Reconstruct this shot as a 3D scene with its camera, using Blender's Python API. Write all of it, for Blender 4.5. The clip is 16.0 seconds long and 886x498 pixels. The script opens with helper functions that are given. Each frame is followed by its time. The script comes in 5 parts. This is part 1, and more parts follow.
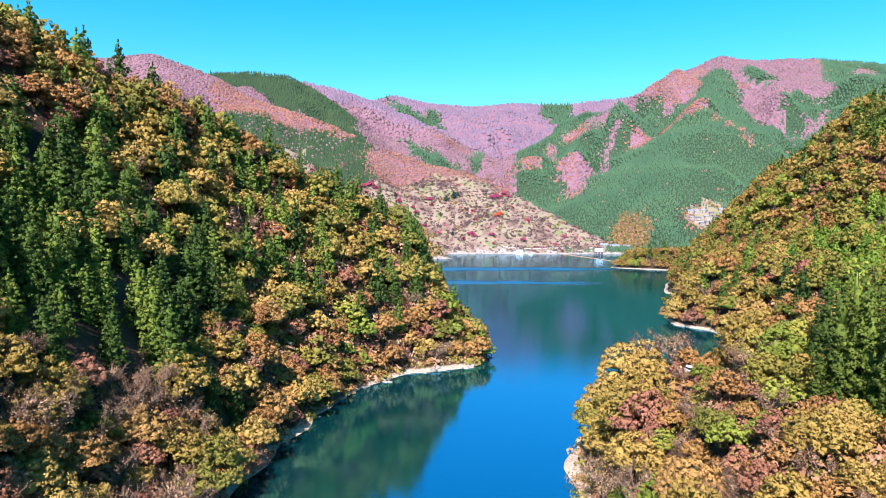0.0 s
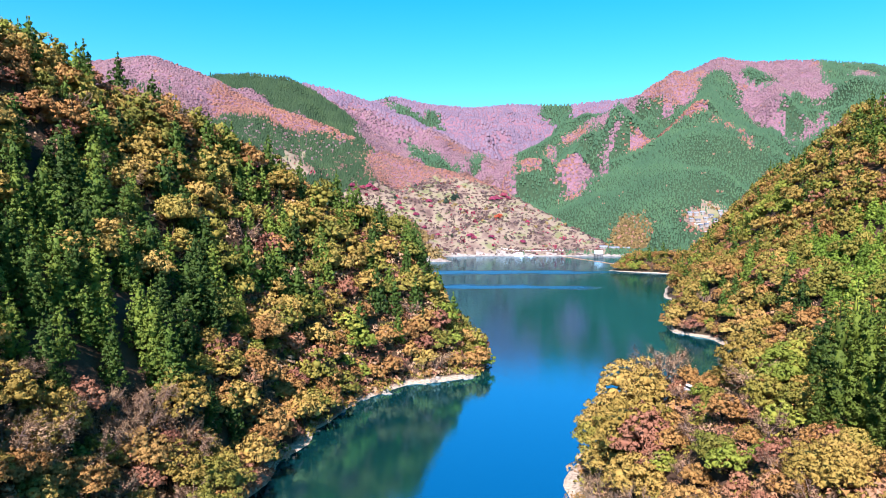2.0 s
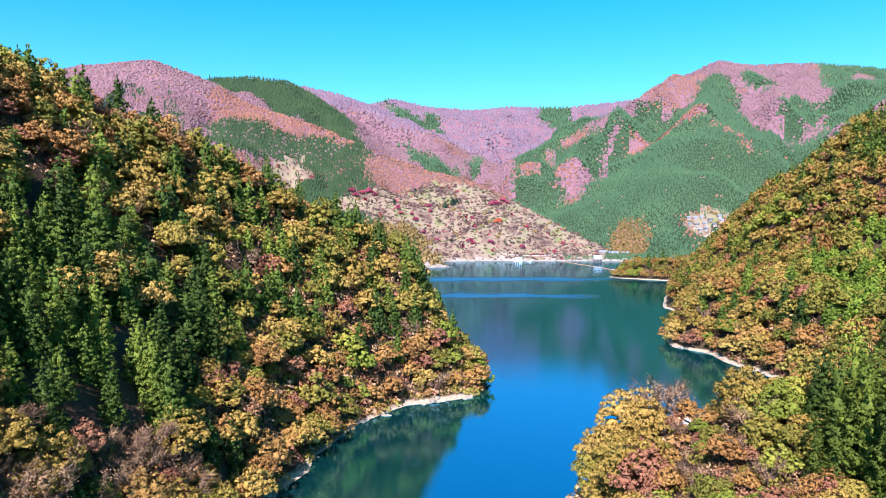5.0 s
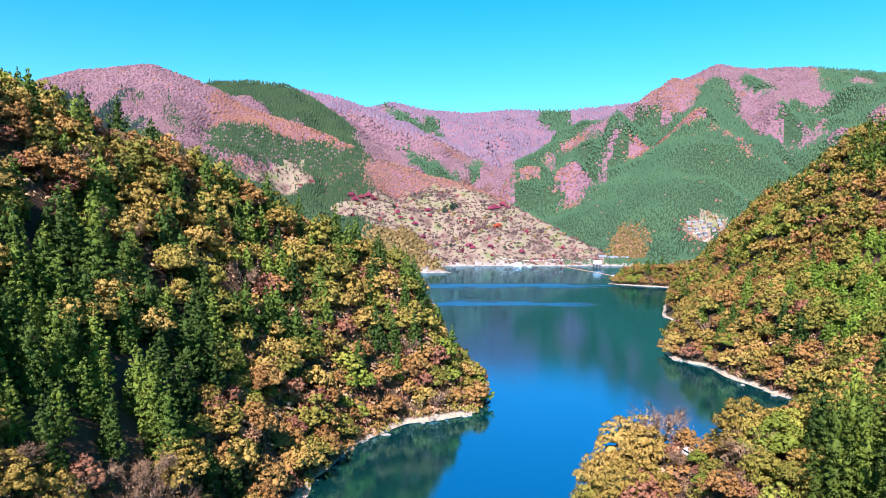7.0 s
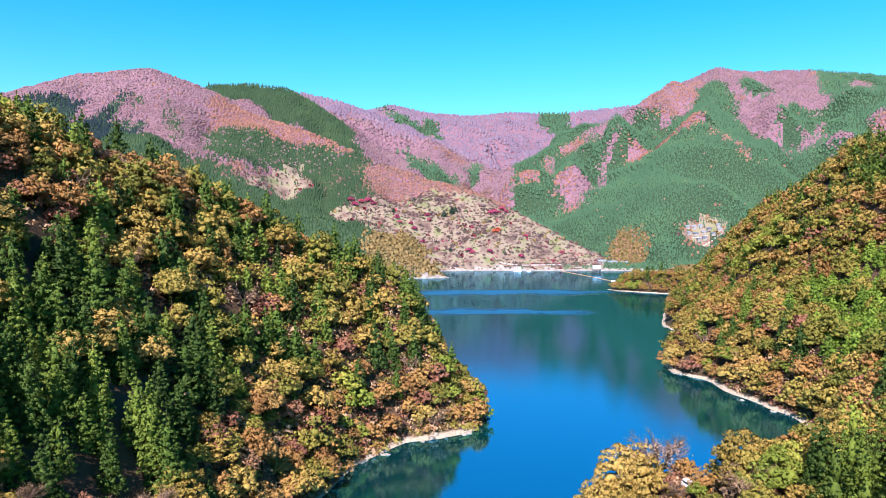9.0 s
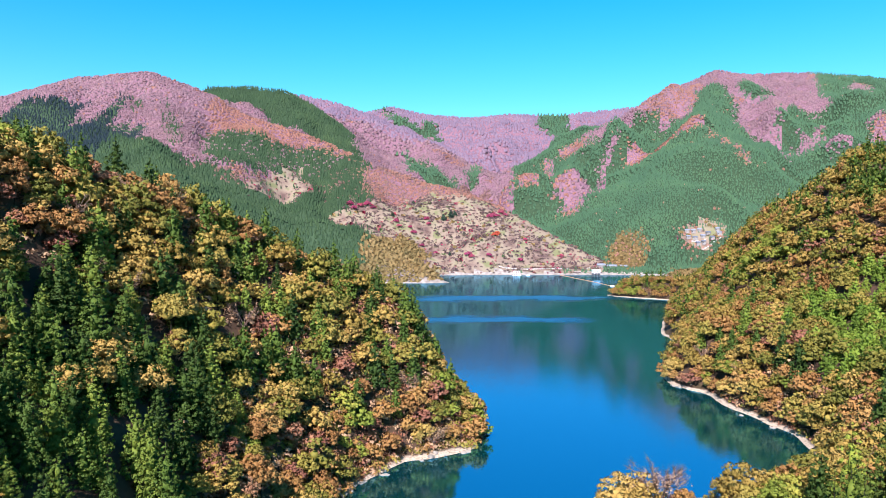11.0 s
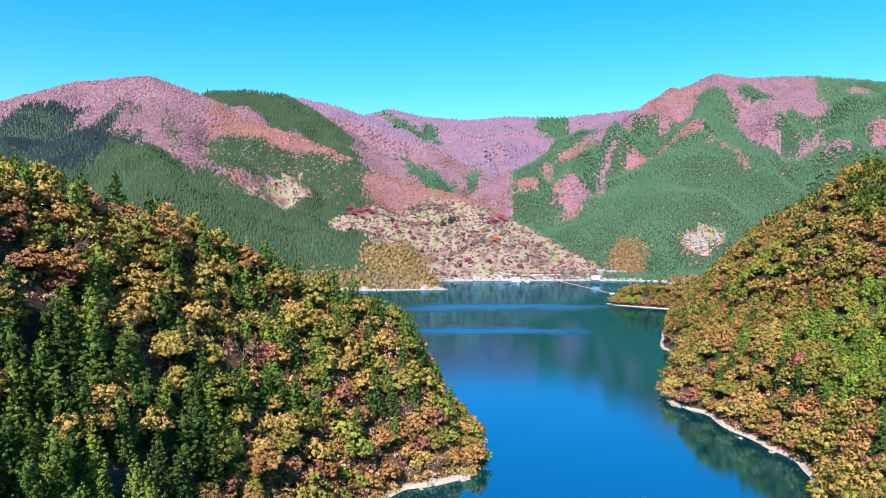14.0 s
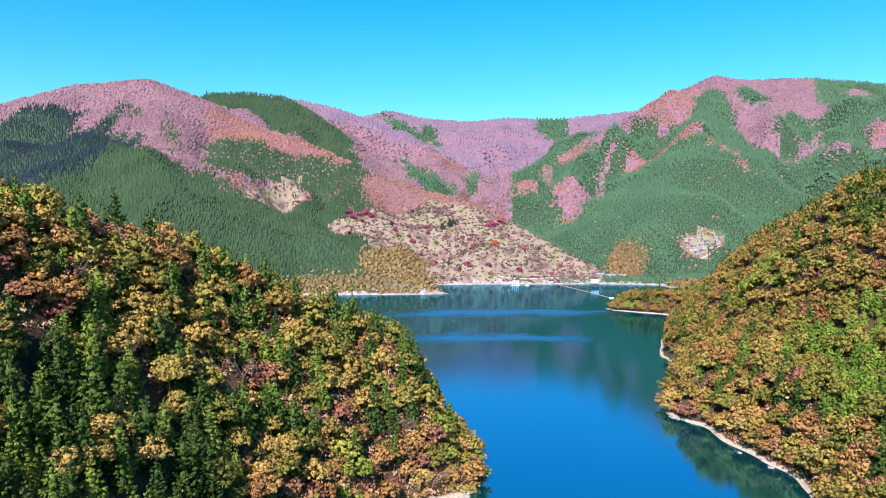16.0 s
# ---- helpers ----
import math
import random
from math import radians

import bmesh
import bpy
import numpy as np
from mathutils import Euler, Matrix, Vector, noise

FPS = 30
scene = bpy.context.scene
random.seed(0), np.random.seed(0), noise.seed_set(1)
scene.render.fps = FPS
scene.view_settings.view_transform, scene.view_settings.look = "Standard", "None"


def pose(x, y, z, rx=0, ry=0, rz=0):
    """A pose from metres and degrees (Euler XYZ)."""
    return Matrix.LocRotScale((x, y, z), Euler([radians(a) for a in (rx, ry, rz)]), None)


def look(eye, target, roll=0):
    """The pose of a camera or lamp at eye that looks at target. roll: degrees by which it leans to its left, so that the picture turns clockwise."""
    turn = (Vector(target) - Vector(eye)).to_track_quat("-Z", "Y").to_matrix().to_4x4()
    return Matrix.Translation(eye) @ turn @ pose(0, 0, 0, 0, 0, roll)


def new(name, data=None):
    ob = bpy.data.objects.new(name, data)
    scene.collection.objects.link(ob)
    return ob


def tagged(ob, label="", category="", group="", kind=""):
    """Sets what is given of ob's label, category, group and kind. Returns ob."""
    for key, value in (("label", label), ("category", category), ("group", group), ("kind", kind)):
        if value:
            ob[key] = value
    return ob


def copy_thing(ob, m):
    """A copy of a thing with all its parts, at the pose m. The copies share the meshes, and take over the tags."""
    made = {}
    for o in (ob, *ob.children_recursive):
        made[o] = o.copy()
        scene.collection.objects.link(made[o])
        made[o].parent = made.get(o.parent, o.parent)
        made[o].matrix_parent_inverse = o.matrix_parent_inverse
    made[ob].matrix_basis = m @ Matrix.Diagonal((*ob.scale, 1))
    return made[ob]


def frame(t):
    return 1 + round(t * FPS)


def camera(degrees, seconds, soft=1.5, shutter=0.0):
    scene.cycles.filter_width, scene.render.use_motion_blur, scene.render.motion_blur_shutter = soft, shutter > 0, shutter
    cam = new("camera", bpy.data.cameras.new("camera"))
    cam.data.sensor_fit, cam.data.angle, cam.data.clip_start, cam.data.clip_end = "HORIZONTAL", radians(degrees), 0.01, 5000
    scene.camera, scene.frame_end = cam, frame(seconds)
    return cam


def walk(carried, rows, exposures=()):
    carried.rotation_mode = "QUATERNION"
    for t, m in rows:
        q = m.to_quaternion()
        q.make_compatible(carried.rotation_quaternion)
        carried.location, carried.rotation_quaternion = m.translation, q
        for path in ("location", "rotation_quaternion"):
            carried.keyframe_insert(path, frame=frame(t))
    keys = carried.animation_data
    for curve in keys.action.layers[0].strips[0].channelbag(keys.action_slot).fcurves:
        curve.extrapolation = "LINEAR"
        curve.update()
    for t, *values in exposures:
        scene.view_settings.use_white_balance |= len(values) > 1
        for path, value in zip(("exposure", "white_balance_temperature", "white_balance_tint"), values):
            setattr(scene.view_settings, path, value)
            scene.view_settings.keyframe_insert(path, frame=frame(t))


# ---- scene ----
cam = camera(66.5, 16.0, soft=0.62)
METRES, EYE, TILT, LEAN, TURN = 48.0, 55.0, -1.9, 0.0, 0.0
ROWS = [
    (0.0, 0.0, 0.0, 0.0, 0.0, 0.0, -0.0),
    (0.5, -0.0003, -0.0004, 0.0208, -0.0, -0.0, -0.01),
    (1.0, -0.0003, -0.0008, 0.0422, 0.0, -0.0, 0.0),
    (1.5, -0.0001, -0.0015, 0.0635, -0.01, 0.01, 0.01),
    (2.0, 0.0, -0.0022, 0.0849, -0.03, 0.02, 0.02),
    (2.5, 0.0003, -0.0029, 0.1072, -0.04, 0.03, 0.03),
    (3.0, 0.0006, -0.0036, 0.1305, -0.04, 0.04, 0.03),
    (3.5, 0.0007, -0.0044, 0.1541, -0.05, 0.06, 0.02),
    (4.0, 0.0009, -0.0052, 0.1791, -0.05, 0.08, 0.04),
    (6.5, 0.0024, -0.0102, 0.3299, -0.12, 0.25, 0.06),
    (7.0, 0.0031, -0.0114, 0.3632, -0.12, 0.29, 0.06),
    (7.5, 0.0035, -0.0123, 0.3947, -0.13, 0.33, 0.07),
    (8.0, 0.0039, -0.0135, 0.4293, -0.14, 0.36, 0.08),
    (8.5, 0.0042, -0.0143, 0.464, -0.14, 0.39, 0.1),
    (9.0, 0.0047, -0.0152, 0.4988, -0.16, 0.42, 0.12),
    (11.5, 0.0062, -0.0191, 0.6782, -0.22, 0.49, 0.15),
    (12.0, 0.0066, -0.02, 0.7138, -0.22, 0.51, 0.15),
    (12.5, 0.0068, -0.0205, 0.7498, -0.23, 0.52, 0.16),
    (13.0, 0.0069, -0.0212, 0.7851, -0.24, 0.53, 0.16),
    (13.5, 0.0076, -0.022, 0.821, -0.26, 0.54, 0.16),
    (14.0, 0.0079, -0.023, 0.8567, -0.26, 0.55, 0.16),
    (14.5, 0.0079, -0.0232, 0.8922, -0.27, 0.56, 0.17),
    (15.0, 0.0084, -0.0243, 0.928, -0.28, 0.56, 0.19),
    (15.5, 0.0088, -0.0249, 0.964, -0.29, 0.57, 0.19),
    (16.0, 0.0094, -0.0258, 0.9996, -0.31, 0.57, 0.2),
]
walk(cam, [(t, pose(0, 0, EYE, TILT, LEAN, TURN) @ pose(METRES * x, METRES * y, METRES * z, 90 + pitch, roll, yaw)) for t, x, y, z, yaw, pitch, roll in ROWS], [(0.0, 1.1, 5900, 26), (8.0, 1.02, 5900, 26), (16.0, 0.9, 5900, 26)])

# ---- world, sun ----
SUN = Vector((-0.2, -0.72, 0.66)).normalized()
world = bpy.data.worlds.new("sky")
scene.world = world
world.use_nodes = True
wn = world.node_tree
sky = wn.nodes.new("ShaderNodeTexSky")
sky.sky_type, sky.sun_disc = "NISHITA", False
sky.sun_elevation = math.asin(SUN.z)
sky.sun_rotation = math.atan2(SUN.x, SUN.y)
sky.altitude, sky.air_density, sky.dust_density, sky.ozone_density = 600, 1.0, 0.2, 2.0
sky_sat = wn.nodes.new("ShaderNodeHueSaturation")
sky_sat.inputs["Hue"].default_value, sky_sat.inputs["Saturation"].default_value = 0.468, 1.5
wn.links.new(sky.outputs[0], sky_sat.inputs["Color"])
wn.links.new(sky_sat.outputs[0], wn.nodes["Background"].inputs[0])
wn.nodes["Background"].inputs[1].default_value = 0.105
sun = new("sun", bpy.data.lights.new("sun", "SUN"))
sun.data.energy, sun.data.angle, sun.data.color = 6.6, radians(0.5), (1.0, 0.94, 0.84)
sun.matrix_world = look(SUN * 100, (0, 0, 0))

# ---- lie of the land ----
LAKE_LEFT = [(-75, -500), (-62, -100), (-56, 0), (-50, 90), (-42, 137), (-37, 194), (-28, 229), (-12, 250), (13, 264), (20, 288), (17, 315), (8, 342),
             (-15, 365), (-60, 400), (-140, 430), (-240, 480), (-330, 590), (-390, 800), (-350, 1040), (-230, 1125), (-60, 1132), (10, 1140), (16, 1150), (-8, 1182), (-22, 1260), (-30, 1335)]
LAKE_RIGHT = [(100, 1352), (330, 1345), (430, 1310), (430, 1180), (305, 1030), (250, 935), (225, 912), (230, 890), (292, 838), (262, 760), (215, 650), (183, 560), (186, 530),
              (160, 470), (143, 425), (129, 392), (128, 378), (140, 358), (141, 327), (148, 282), (144, 255), (120, 216), (90, 180), (70, 172), (56, 180), (42, 178), (32, 165),
              (28, 146), (25, 110), (20, 70), (20, 0), (30, -120), (45, -500)]
RIDGES = {
    "west_peak": (0.62, [(-1815, 2100, 424), (-1297, 1980, 480), (-1017, 1920, 530), (-800, 1900, 536), (-631, 1870, 470), (-544, 1840, 415), (-335, 1790, 339), (-210, 1750, 287),
                  (-135, 1720, 251), (-33, 1680, 212), (63, 1640, 189), (190, 1560, 122), (267, 1480, 69), (327, 1420, 37)]),
    "west_back": (0.60, [(-1002, 2700, 583), (-878, 2600, 642), (-712, 2550, 633), (-572, 2500, 610), (-479, 2450, 559), (-353, 2300, 454), (-258, 2150, 345)]),
    "north_west": (0.55, [(-775, 3050, 697), (-637, 3000, 699), (-453, 2950, 653), (-300, 2900, 590), (-149, 2800, 508), (-31, 2700, 443), (98, 2550, 339), (155, 2450, 277)]),
    "north": (0.50, [(-630, 4100, 730), (-419, 4050, 807), (-280, 4000, 828), (-79, 3950, 773), (155, 4050, 773), (397, 4100, 798), (740, 4100, 792), (1063, 3900, 800), (1258, 3800, 811)]),
    "east": (0.62, [(2056, 2500, 610), (1638, 2500, 652), (1360, 2480, 669), (1141, 2500, 669), (1015, 2500, 686), (876, 2520, 625), (702, 2500, 527), (533, 2400, 446), (312, 2250, 334), (133, 2100, 245)]),
    "east_spur": (0.66, [(1015, 2500, 686), (866, 2200, 513), (705, 1850, 381), (562, 1700, 220), (443, 1580, 120), (371, 1500, 69)]),
    "east_rib": (0.70, [(705, 1850, 381), (784, 1750, 282), (836, 1650, 217)]),
    "east_arm": (0.66, [(1360, 2480, 669), (1222, 2100, 424), (1122, 1800, 288)]),
    "east_foot": (0.66, [(533, 2400, 446), (352, 1950, 238), (257, 1750, 136)]),
    "knoll": (0.45, [(392, 1560, 83), (490, 1560, 74), (583, 1600, 113), (671, 1620, 104), (780, 1620, 93)]),
    "west_hill": (0.62, [(-923, 1250, 116), (-756, 1250, 200), (-738, 1350, 258), (-678, 1390, 292), (-582, 1330, 267), (-457, 1180, 194), (-369, 1150, 149), (-292, 1150, 142),
                  (-222, 1190, 125), (-145, 1190, 98), (-50, 1190, 55), (5, 1158, 12)]),
    "near_spur": (0.45, [(-420, 60, 200), (-300, 130, 175), (-200, 185, 140), (-138, 210, 107), (-125, 218, 104), (-100, 246, 95), (-64, 270, 76), (-43, 285, 63), (-20, 302, 50), (3, 293, 31), (13, 270, 8)]),
    "east_bank": (0.60, [(700, 380, 280), (520, 500, 236), (430, 570, 177), (364, 602, 131), (325, 612, 101), (294, 640, 82), (290, 750, 55), (285, 850, 36), (255, 900, 20)]),
}


def seg_dist(px, py, a, b):
    """Distance from points to a segment, and how far along it the nearest place lies."""
    dx, dy = b[0] - a[0], b[1] - a[1]
    s = np.clip(((px - a[0]) * dx + (py - a[1]) * dy) / (dx * dx + dy * dy), 0, 1)
    return np.hypot(px - a[0] - s * dx, py - a[1] - s * dy), s


def inside(px, py, ring):
    res = np.zeros(px.shape, bool)
    for a, b in zip(ring, ring[1:] + ring[:1]):
        if a[1] != b[1]:
            res ^= ((a[1] > py) != (b[1] > py)) & (px < (b[0] - a[0]) * (py - a[1]) / (b[1] - a[1]) + a[0])
    return res


def shore_dist(px, py):
    """Distance to the lake's edge: plus on land, minus on the water."""
    ring = LAKE_LEFT + LAKE_RIGHT
    d = np.full(px.shape, 1e9)
    for a, b in zip(ring, ring[1:] + ring[:1]):
        d = np.minimum(d, seg_dist(px, py, a, b)[0])
    return np.where(inside(px, py, ring), -d, d)


def wave(px, py, size, seed):
    """Smooth value noise, about -1 to 1, with lumps of that size."""
    def lattice(i, j):
        k = (i.astype(np.int64) * 73856093 ^ j.astype(np.int64) * 19349663 ^ seed * 83492791) & 0xFFFFFF
        k = (k * 1103515245 + 12345) & 0x7FFFFFFF
        k = (k ^ (k >> 13)) * 60493 & 0x7FFFFFFF
        return (k % 20011) / 10005.0 - 1
    u, v = px / size, py / size
    i, j = np.floor(u), np.floor(v)
    f, g = u - i, v - j
    f, g = f * f * (3 - 2 * f), g * g * (3 - 2 * g)
    return (lattice(i, j) * (1 - f) + lattice(i + 1, j) * f) * (1 - g) + (lattice(i, j + 1) * (1 - f) + lattice(i + 1, j + 1) * f) * g


def tent(px, py, name, wob=1.0):
    """A ridge that falls away evenly on both sides of its crest."""
    fall, line = RIDGES[name]
    top = np.full(px.shape, -1e9)
    for a, b in zip(line, line[1:]):
        d, k = seg_dist(px, py, a, b)
        top = np.maximum(top, a[2] + (b[2] - a[2]) * k - fall * d * wob)
    return top


def land(px, py):
    """The ground's height at places of the plan."""
    px, py = np.asarray(px, float), np.asarray(py, float)
    sd = shore_dist(px + 2.0 * wave(px, py, 14, 3), py + 2.0 * wave(px, py, 14, 4))
    s = np.maximum(sd, 0)
    west = np.clip((-px + 20) / 30, 0, 1) * np.clip((520 - py) / 120, 0, 1)
    east = np.clip((px - 10) / 20, 0, 1) * np.clip((230 - py) / 40, 0, 1)
    wide = 1.6 + 3.4 * np.exp(-((px + 2) ** 2 + (py - 252) ** 2) / 25 ** 2) + 1.6 * np.exp(-((px - 146) / 30) ** 2 - ((py - 290) / 55) ** 2) + 3.5 * np.clip((py - 500) / 200, 0, 1)
    bank = np.minimum(s, wide) * 0.4
    s4 = np.maximum(s - wide, 0)
    left_hill = np.minimum(1.35 * s4, tent(px, py, "near_spur"))
    near_right = 0.98 * s4 - 0.7 * np.maximum(s4 - 22, 0)
    right_wall = 1.15 * np.minimum(s4, 24) + 0.42 * np.maximum(s4 - 24, 0)
    shelf = np.minimum(0.5 * s4, 8 + 0.03 * s4)
    right_mask = np.clip((px - 60) / 60, 0, 1) * np.clip((900 - py) / 250, 0, 1)
    base = shelf * (1 - right_mask) + np.minimum(right_wall, 120) * right_mask
    base = base * (1 - east) + np.minimum(near_right, 75) * east
    base = base * (1 - west) + left_hill * west
    top = np.full(px.shape, -1e9)
    wob = 1 + 0.26 * wave(px, py, 260, 11) + 0.18 * wave(px, py, 90, 12)
    flank = np.full(px.shape, 1e9)
    for name in RIDGES:
        if name != "near_spur":
            top = np.maximum(top, tent(px, py, name, wob))
            for a, b in zip(RIDGES[name][1], RIDGES[name][1][1:]):
                flank = np.minimum(flank, seg_dist(px, py, a, b)[0])
    gully = 19 * (np.abs(wave(px, py, 170, 21)) * 2 - 0.9) + 12 * (np.abs(wave(px, py, 75, 22)) * 2 - 0.9)
    top = top + np.clip(top / 150, 0, 1) * np.clip(flank / 130, 0.12, 1) * gully - 5
    far = np.minimum(top, 1.15 * s4)
    soft = 8.0
    diff = np.clip((base - far) / soft, -1, 1)
    joined = np.maximum(base, far) + np.where(np.abs(diff) < 1, soft * (1 - np.abs(diff)) ** 2 / 4, 0)
    joined = joined * np.clip(s4 / 8, 0, 1)
    rough = np.clip(s4 / 15, 0, 1) * (1.6 * wave(px, py, 22, 5) + 0.6 * wave(px, py, 7, 6))
    return np.where(sd > 0, bank + joined + rough + 0.12 * wave(px, py, 2.2, 7), np.maximum(0.45 * sd, -14) - 0.05)

# ---- materials ----


def material(name, rough=0.7, spec=0.2):
    m = bpy.data.materials.new(name)
    m.use_nodes = True
    b = m.node_tree.nodes["Principled BSDF"]
    b.inputs["Roughness"].default_value = rough
    b.inputs["Specular IOR Level"].default_value = spec
    return m, m.node_tree, b


def node(tree, kind, **sets):
    n = tree.nodes.new(kind)
    for key, value in sets.items():
        n.inputs[key.replace("_", " ")].default_value = value
    return n


def ramp(tree, stops):
    n = tree.nodes.new("ShaderNodeValToRGB")
    while len(n.color_ramp.elements) < len(stops):
        n.color_ramp.elements.new(0.5)
    for e, (at, colour) in zip(n.color_ramp.elements, stops):
        e.position, e.color = at, (*colour, 1)
    return n


def foliage(name, colours, size, through_light=0.06, single=True):
    """Leaves: a spread of colours from tree to tree, mottled at two scales."""
    m, t, b = material(name, 0.65, 0.15)
    geo = t.nodes.new("ShaderNodeNewGeometry")
    fine = node(t, "ShaderNodeTexNoise", Scale=1.0 / size, Detail=3.0)
    t.links.new(geo.outputs["Position"], fine.inputs["Vector"])
    mix = t.nodes.new("ShaderNodeMath")
    mix.operation = "MULTIPLY_ADD"
    t.links.new(fine.outputs["Fac"], mix.inputs[0])
    mix.inputs[1].default_value = 0.9
    add = t.nodes.new("ShaderNodeMath")
    add.operation = "MULTIPLY_ADD"
    if single:
        info = t.nodes.new("ShaderNodeObjectInfo")
        t.links.new(info.outputs["Random"], add.inputs[0])
    else:
        t.links.new(geo.outputs["Random Per Island"], add.inputs[0])
    add.inputs[1].default_value, add.inputs[2].default_value = 0.75, -0.37
    t.links.new(add.outputs[0], mix.inputs[2])
    spread = ramp(t, [(i / (len(colours) - 1), c) for i, c in enumerate(colours)])
    t.links.new(mix.outputs[0], spread.inputs["Fac"])
    t.links.new(spread.outputs["Color"], b.inputs["Base Color"])
    if size < 10:
        grit = node(t, "ShaderNodeTexNoise", Scale=4.5, Detail=3.0)
        t.links.new(geo.outputs["Position"], grit.inputs["Vector"])
        relief = node(t, "ShaderNodeBump", Strength=0.6, Distance=0.2)
        t.links.new(grit.outputs["Fac"], relief.inputs["Height"])
        t.links.new(relief.outputs[0], b.inputs["Normal"])
    if through_light:
        glow = t.nodes.new("ShaderNodeBsdfTranslucent")
        t.links.new(spread.outputs["Color"], glow.inputs["Color"])
        both = node(t, "ShaderNodeMixShader", Fac=through_light)
        t.links.new(b.outputs[0], both.inputs[1])
        t.links.new(glow.outputs[0], both.inputs[2])
        t.links.new(both.outputs[0], t.nodes["Material Output"].inputs["Surface"])
    return m


def ground_material():
    """Leaf litter and soil, with a bleached stony strip along the waterline."""
    m, t, b = material("ground", 0.9, 0.1)
    geo = t.nodes.new("ShaderNodeNewGeometry")
    big = node(t, "ShaderNodeTexNoise", Scale=0.06, Detail=6.0)
    small = node(t, "ShaderNodeTexNoise", Scale=1.3, Detail=5.0)
    for n in (big, small):
        t.links.new(geo.outputs["Position"], n.inputs["Vector"])
    litter = ramp(t, [(0.3, (0.035, 0.022, 0.015)), (0.5, (0.07, 0.042, 0.026)), (0.68, (0.045, 0.036, 0.016))])
    t.links.new(big.outputs["Fac"], litter.inputs["Fac"])
    stone = ramp(t, [(0.3, (0.16, 0.12, 0.08)), (0.5, (0.36, 0.28, 0.2)), (0.7, (0.45, 0.37, 0.28))])
    t.links.new(small.outputs["Fac"], stone.inputs["Fac"])
    split = t.nodes.new("ShaderNodeSeparateXYZ")
    t.links.new(geo.outputs["Position"], split.inputs[0])
    jag = node(t, "ShaderNodeTexNoise", Scale=0.12, Detail=4.0)
    t.links.new(geo.outputs["Position"], jag.inputs["Vector"])
    level = t.nodes.new("ShaderNodeMath")
    level.operation = "MULTIPLY_ADD"
    t.links.new(jag.outputs["Fac"], level.inputs[0])
    level.inputs[1].default_value = -1.2
    t.links.new(split.outputs["Z"], level.inputs[2])
    rng = t.nodes.new("ShaderNodeMapRange")
    t.links.new(level.outputs[0], rng.inputs["Value"])
    rng.inputs["From Min"].default_value, rng.inputs["From Max"].default_value = 0.2, 0.8
    mix = t.nodes.new("ShaderNodeMix")
    mix.data_type = "RGBA"
    t.links.new(rng.outputs[0], mix.inputs["Factor"])
    t.links.new(stone.outputs["Color"], mix.inputs["A"])
    t.links.new(litter.outputs["Color"], mix.inputs["B"])
    t.links.new(mix.outputs["Result"], b.inputs["Base Color"])
    bump = node(t, "ShaderNodeBump", Strength=0.6, Distance=0.3)
    t.links.new(small.outputs["Fac"], bump.inputs["Height"])
    t.links.new(bump.outputs[0], b.inputs["Normal"])
    return m


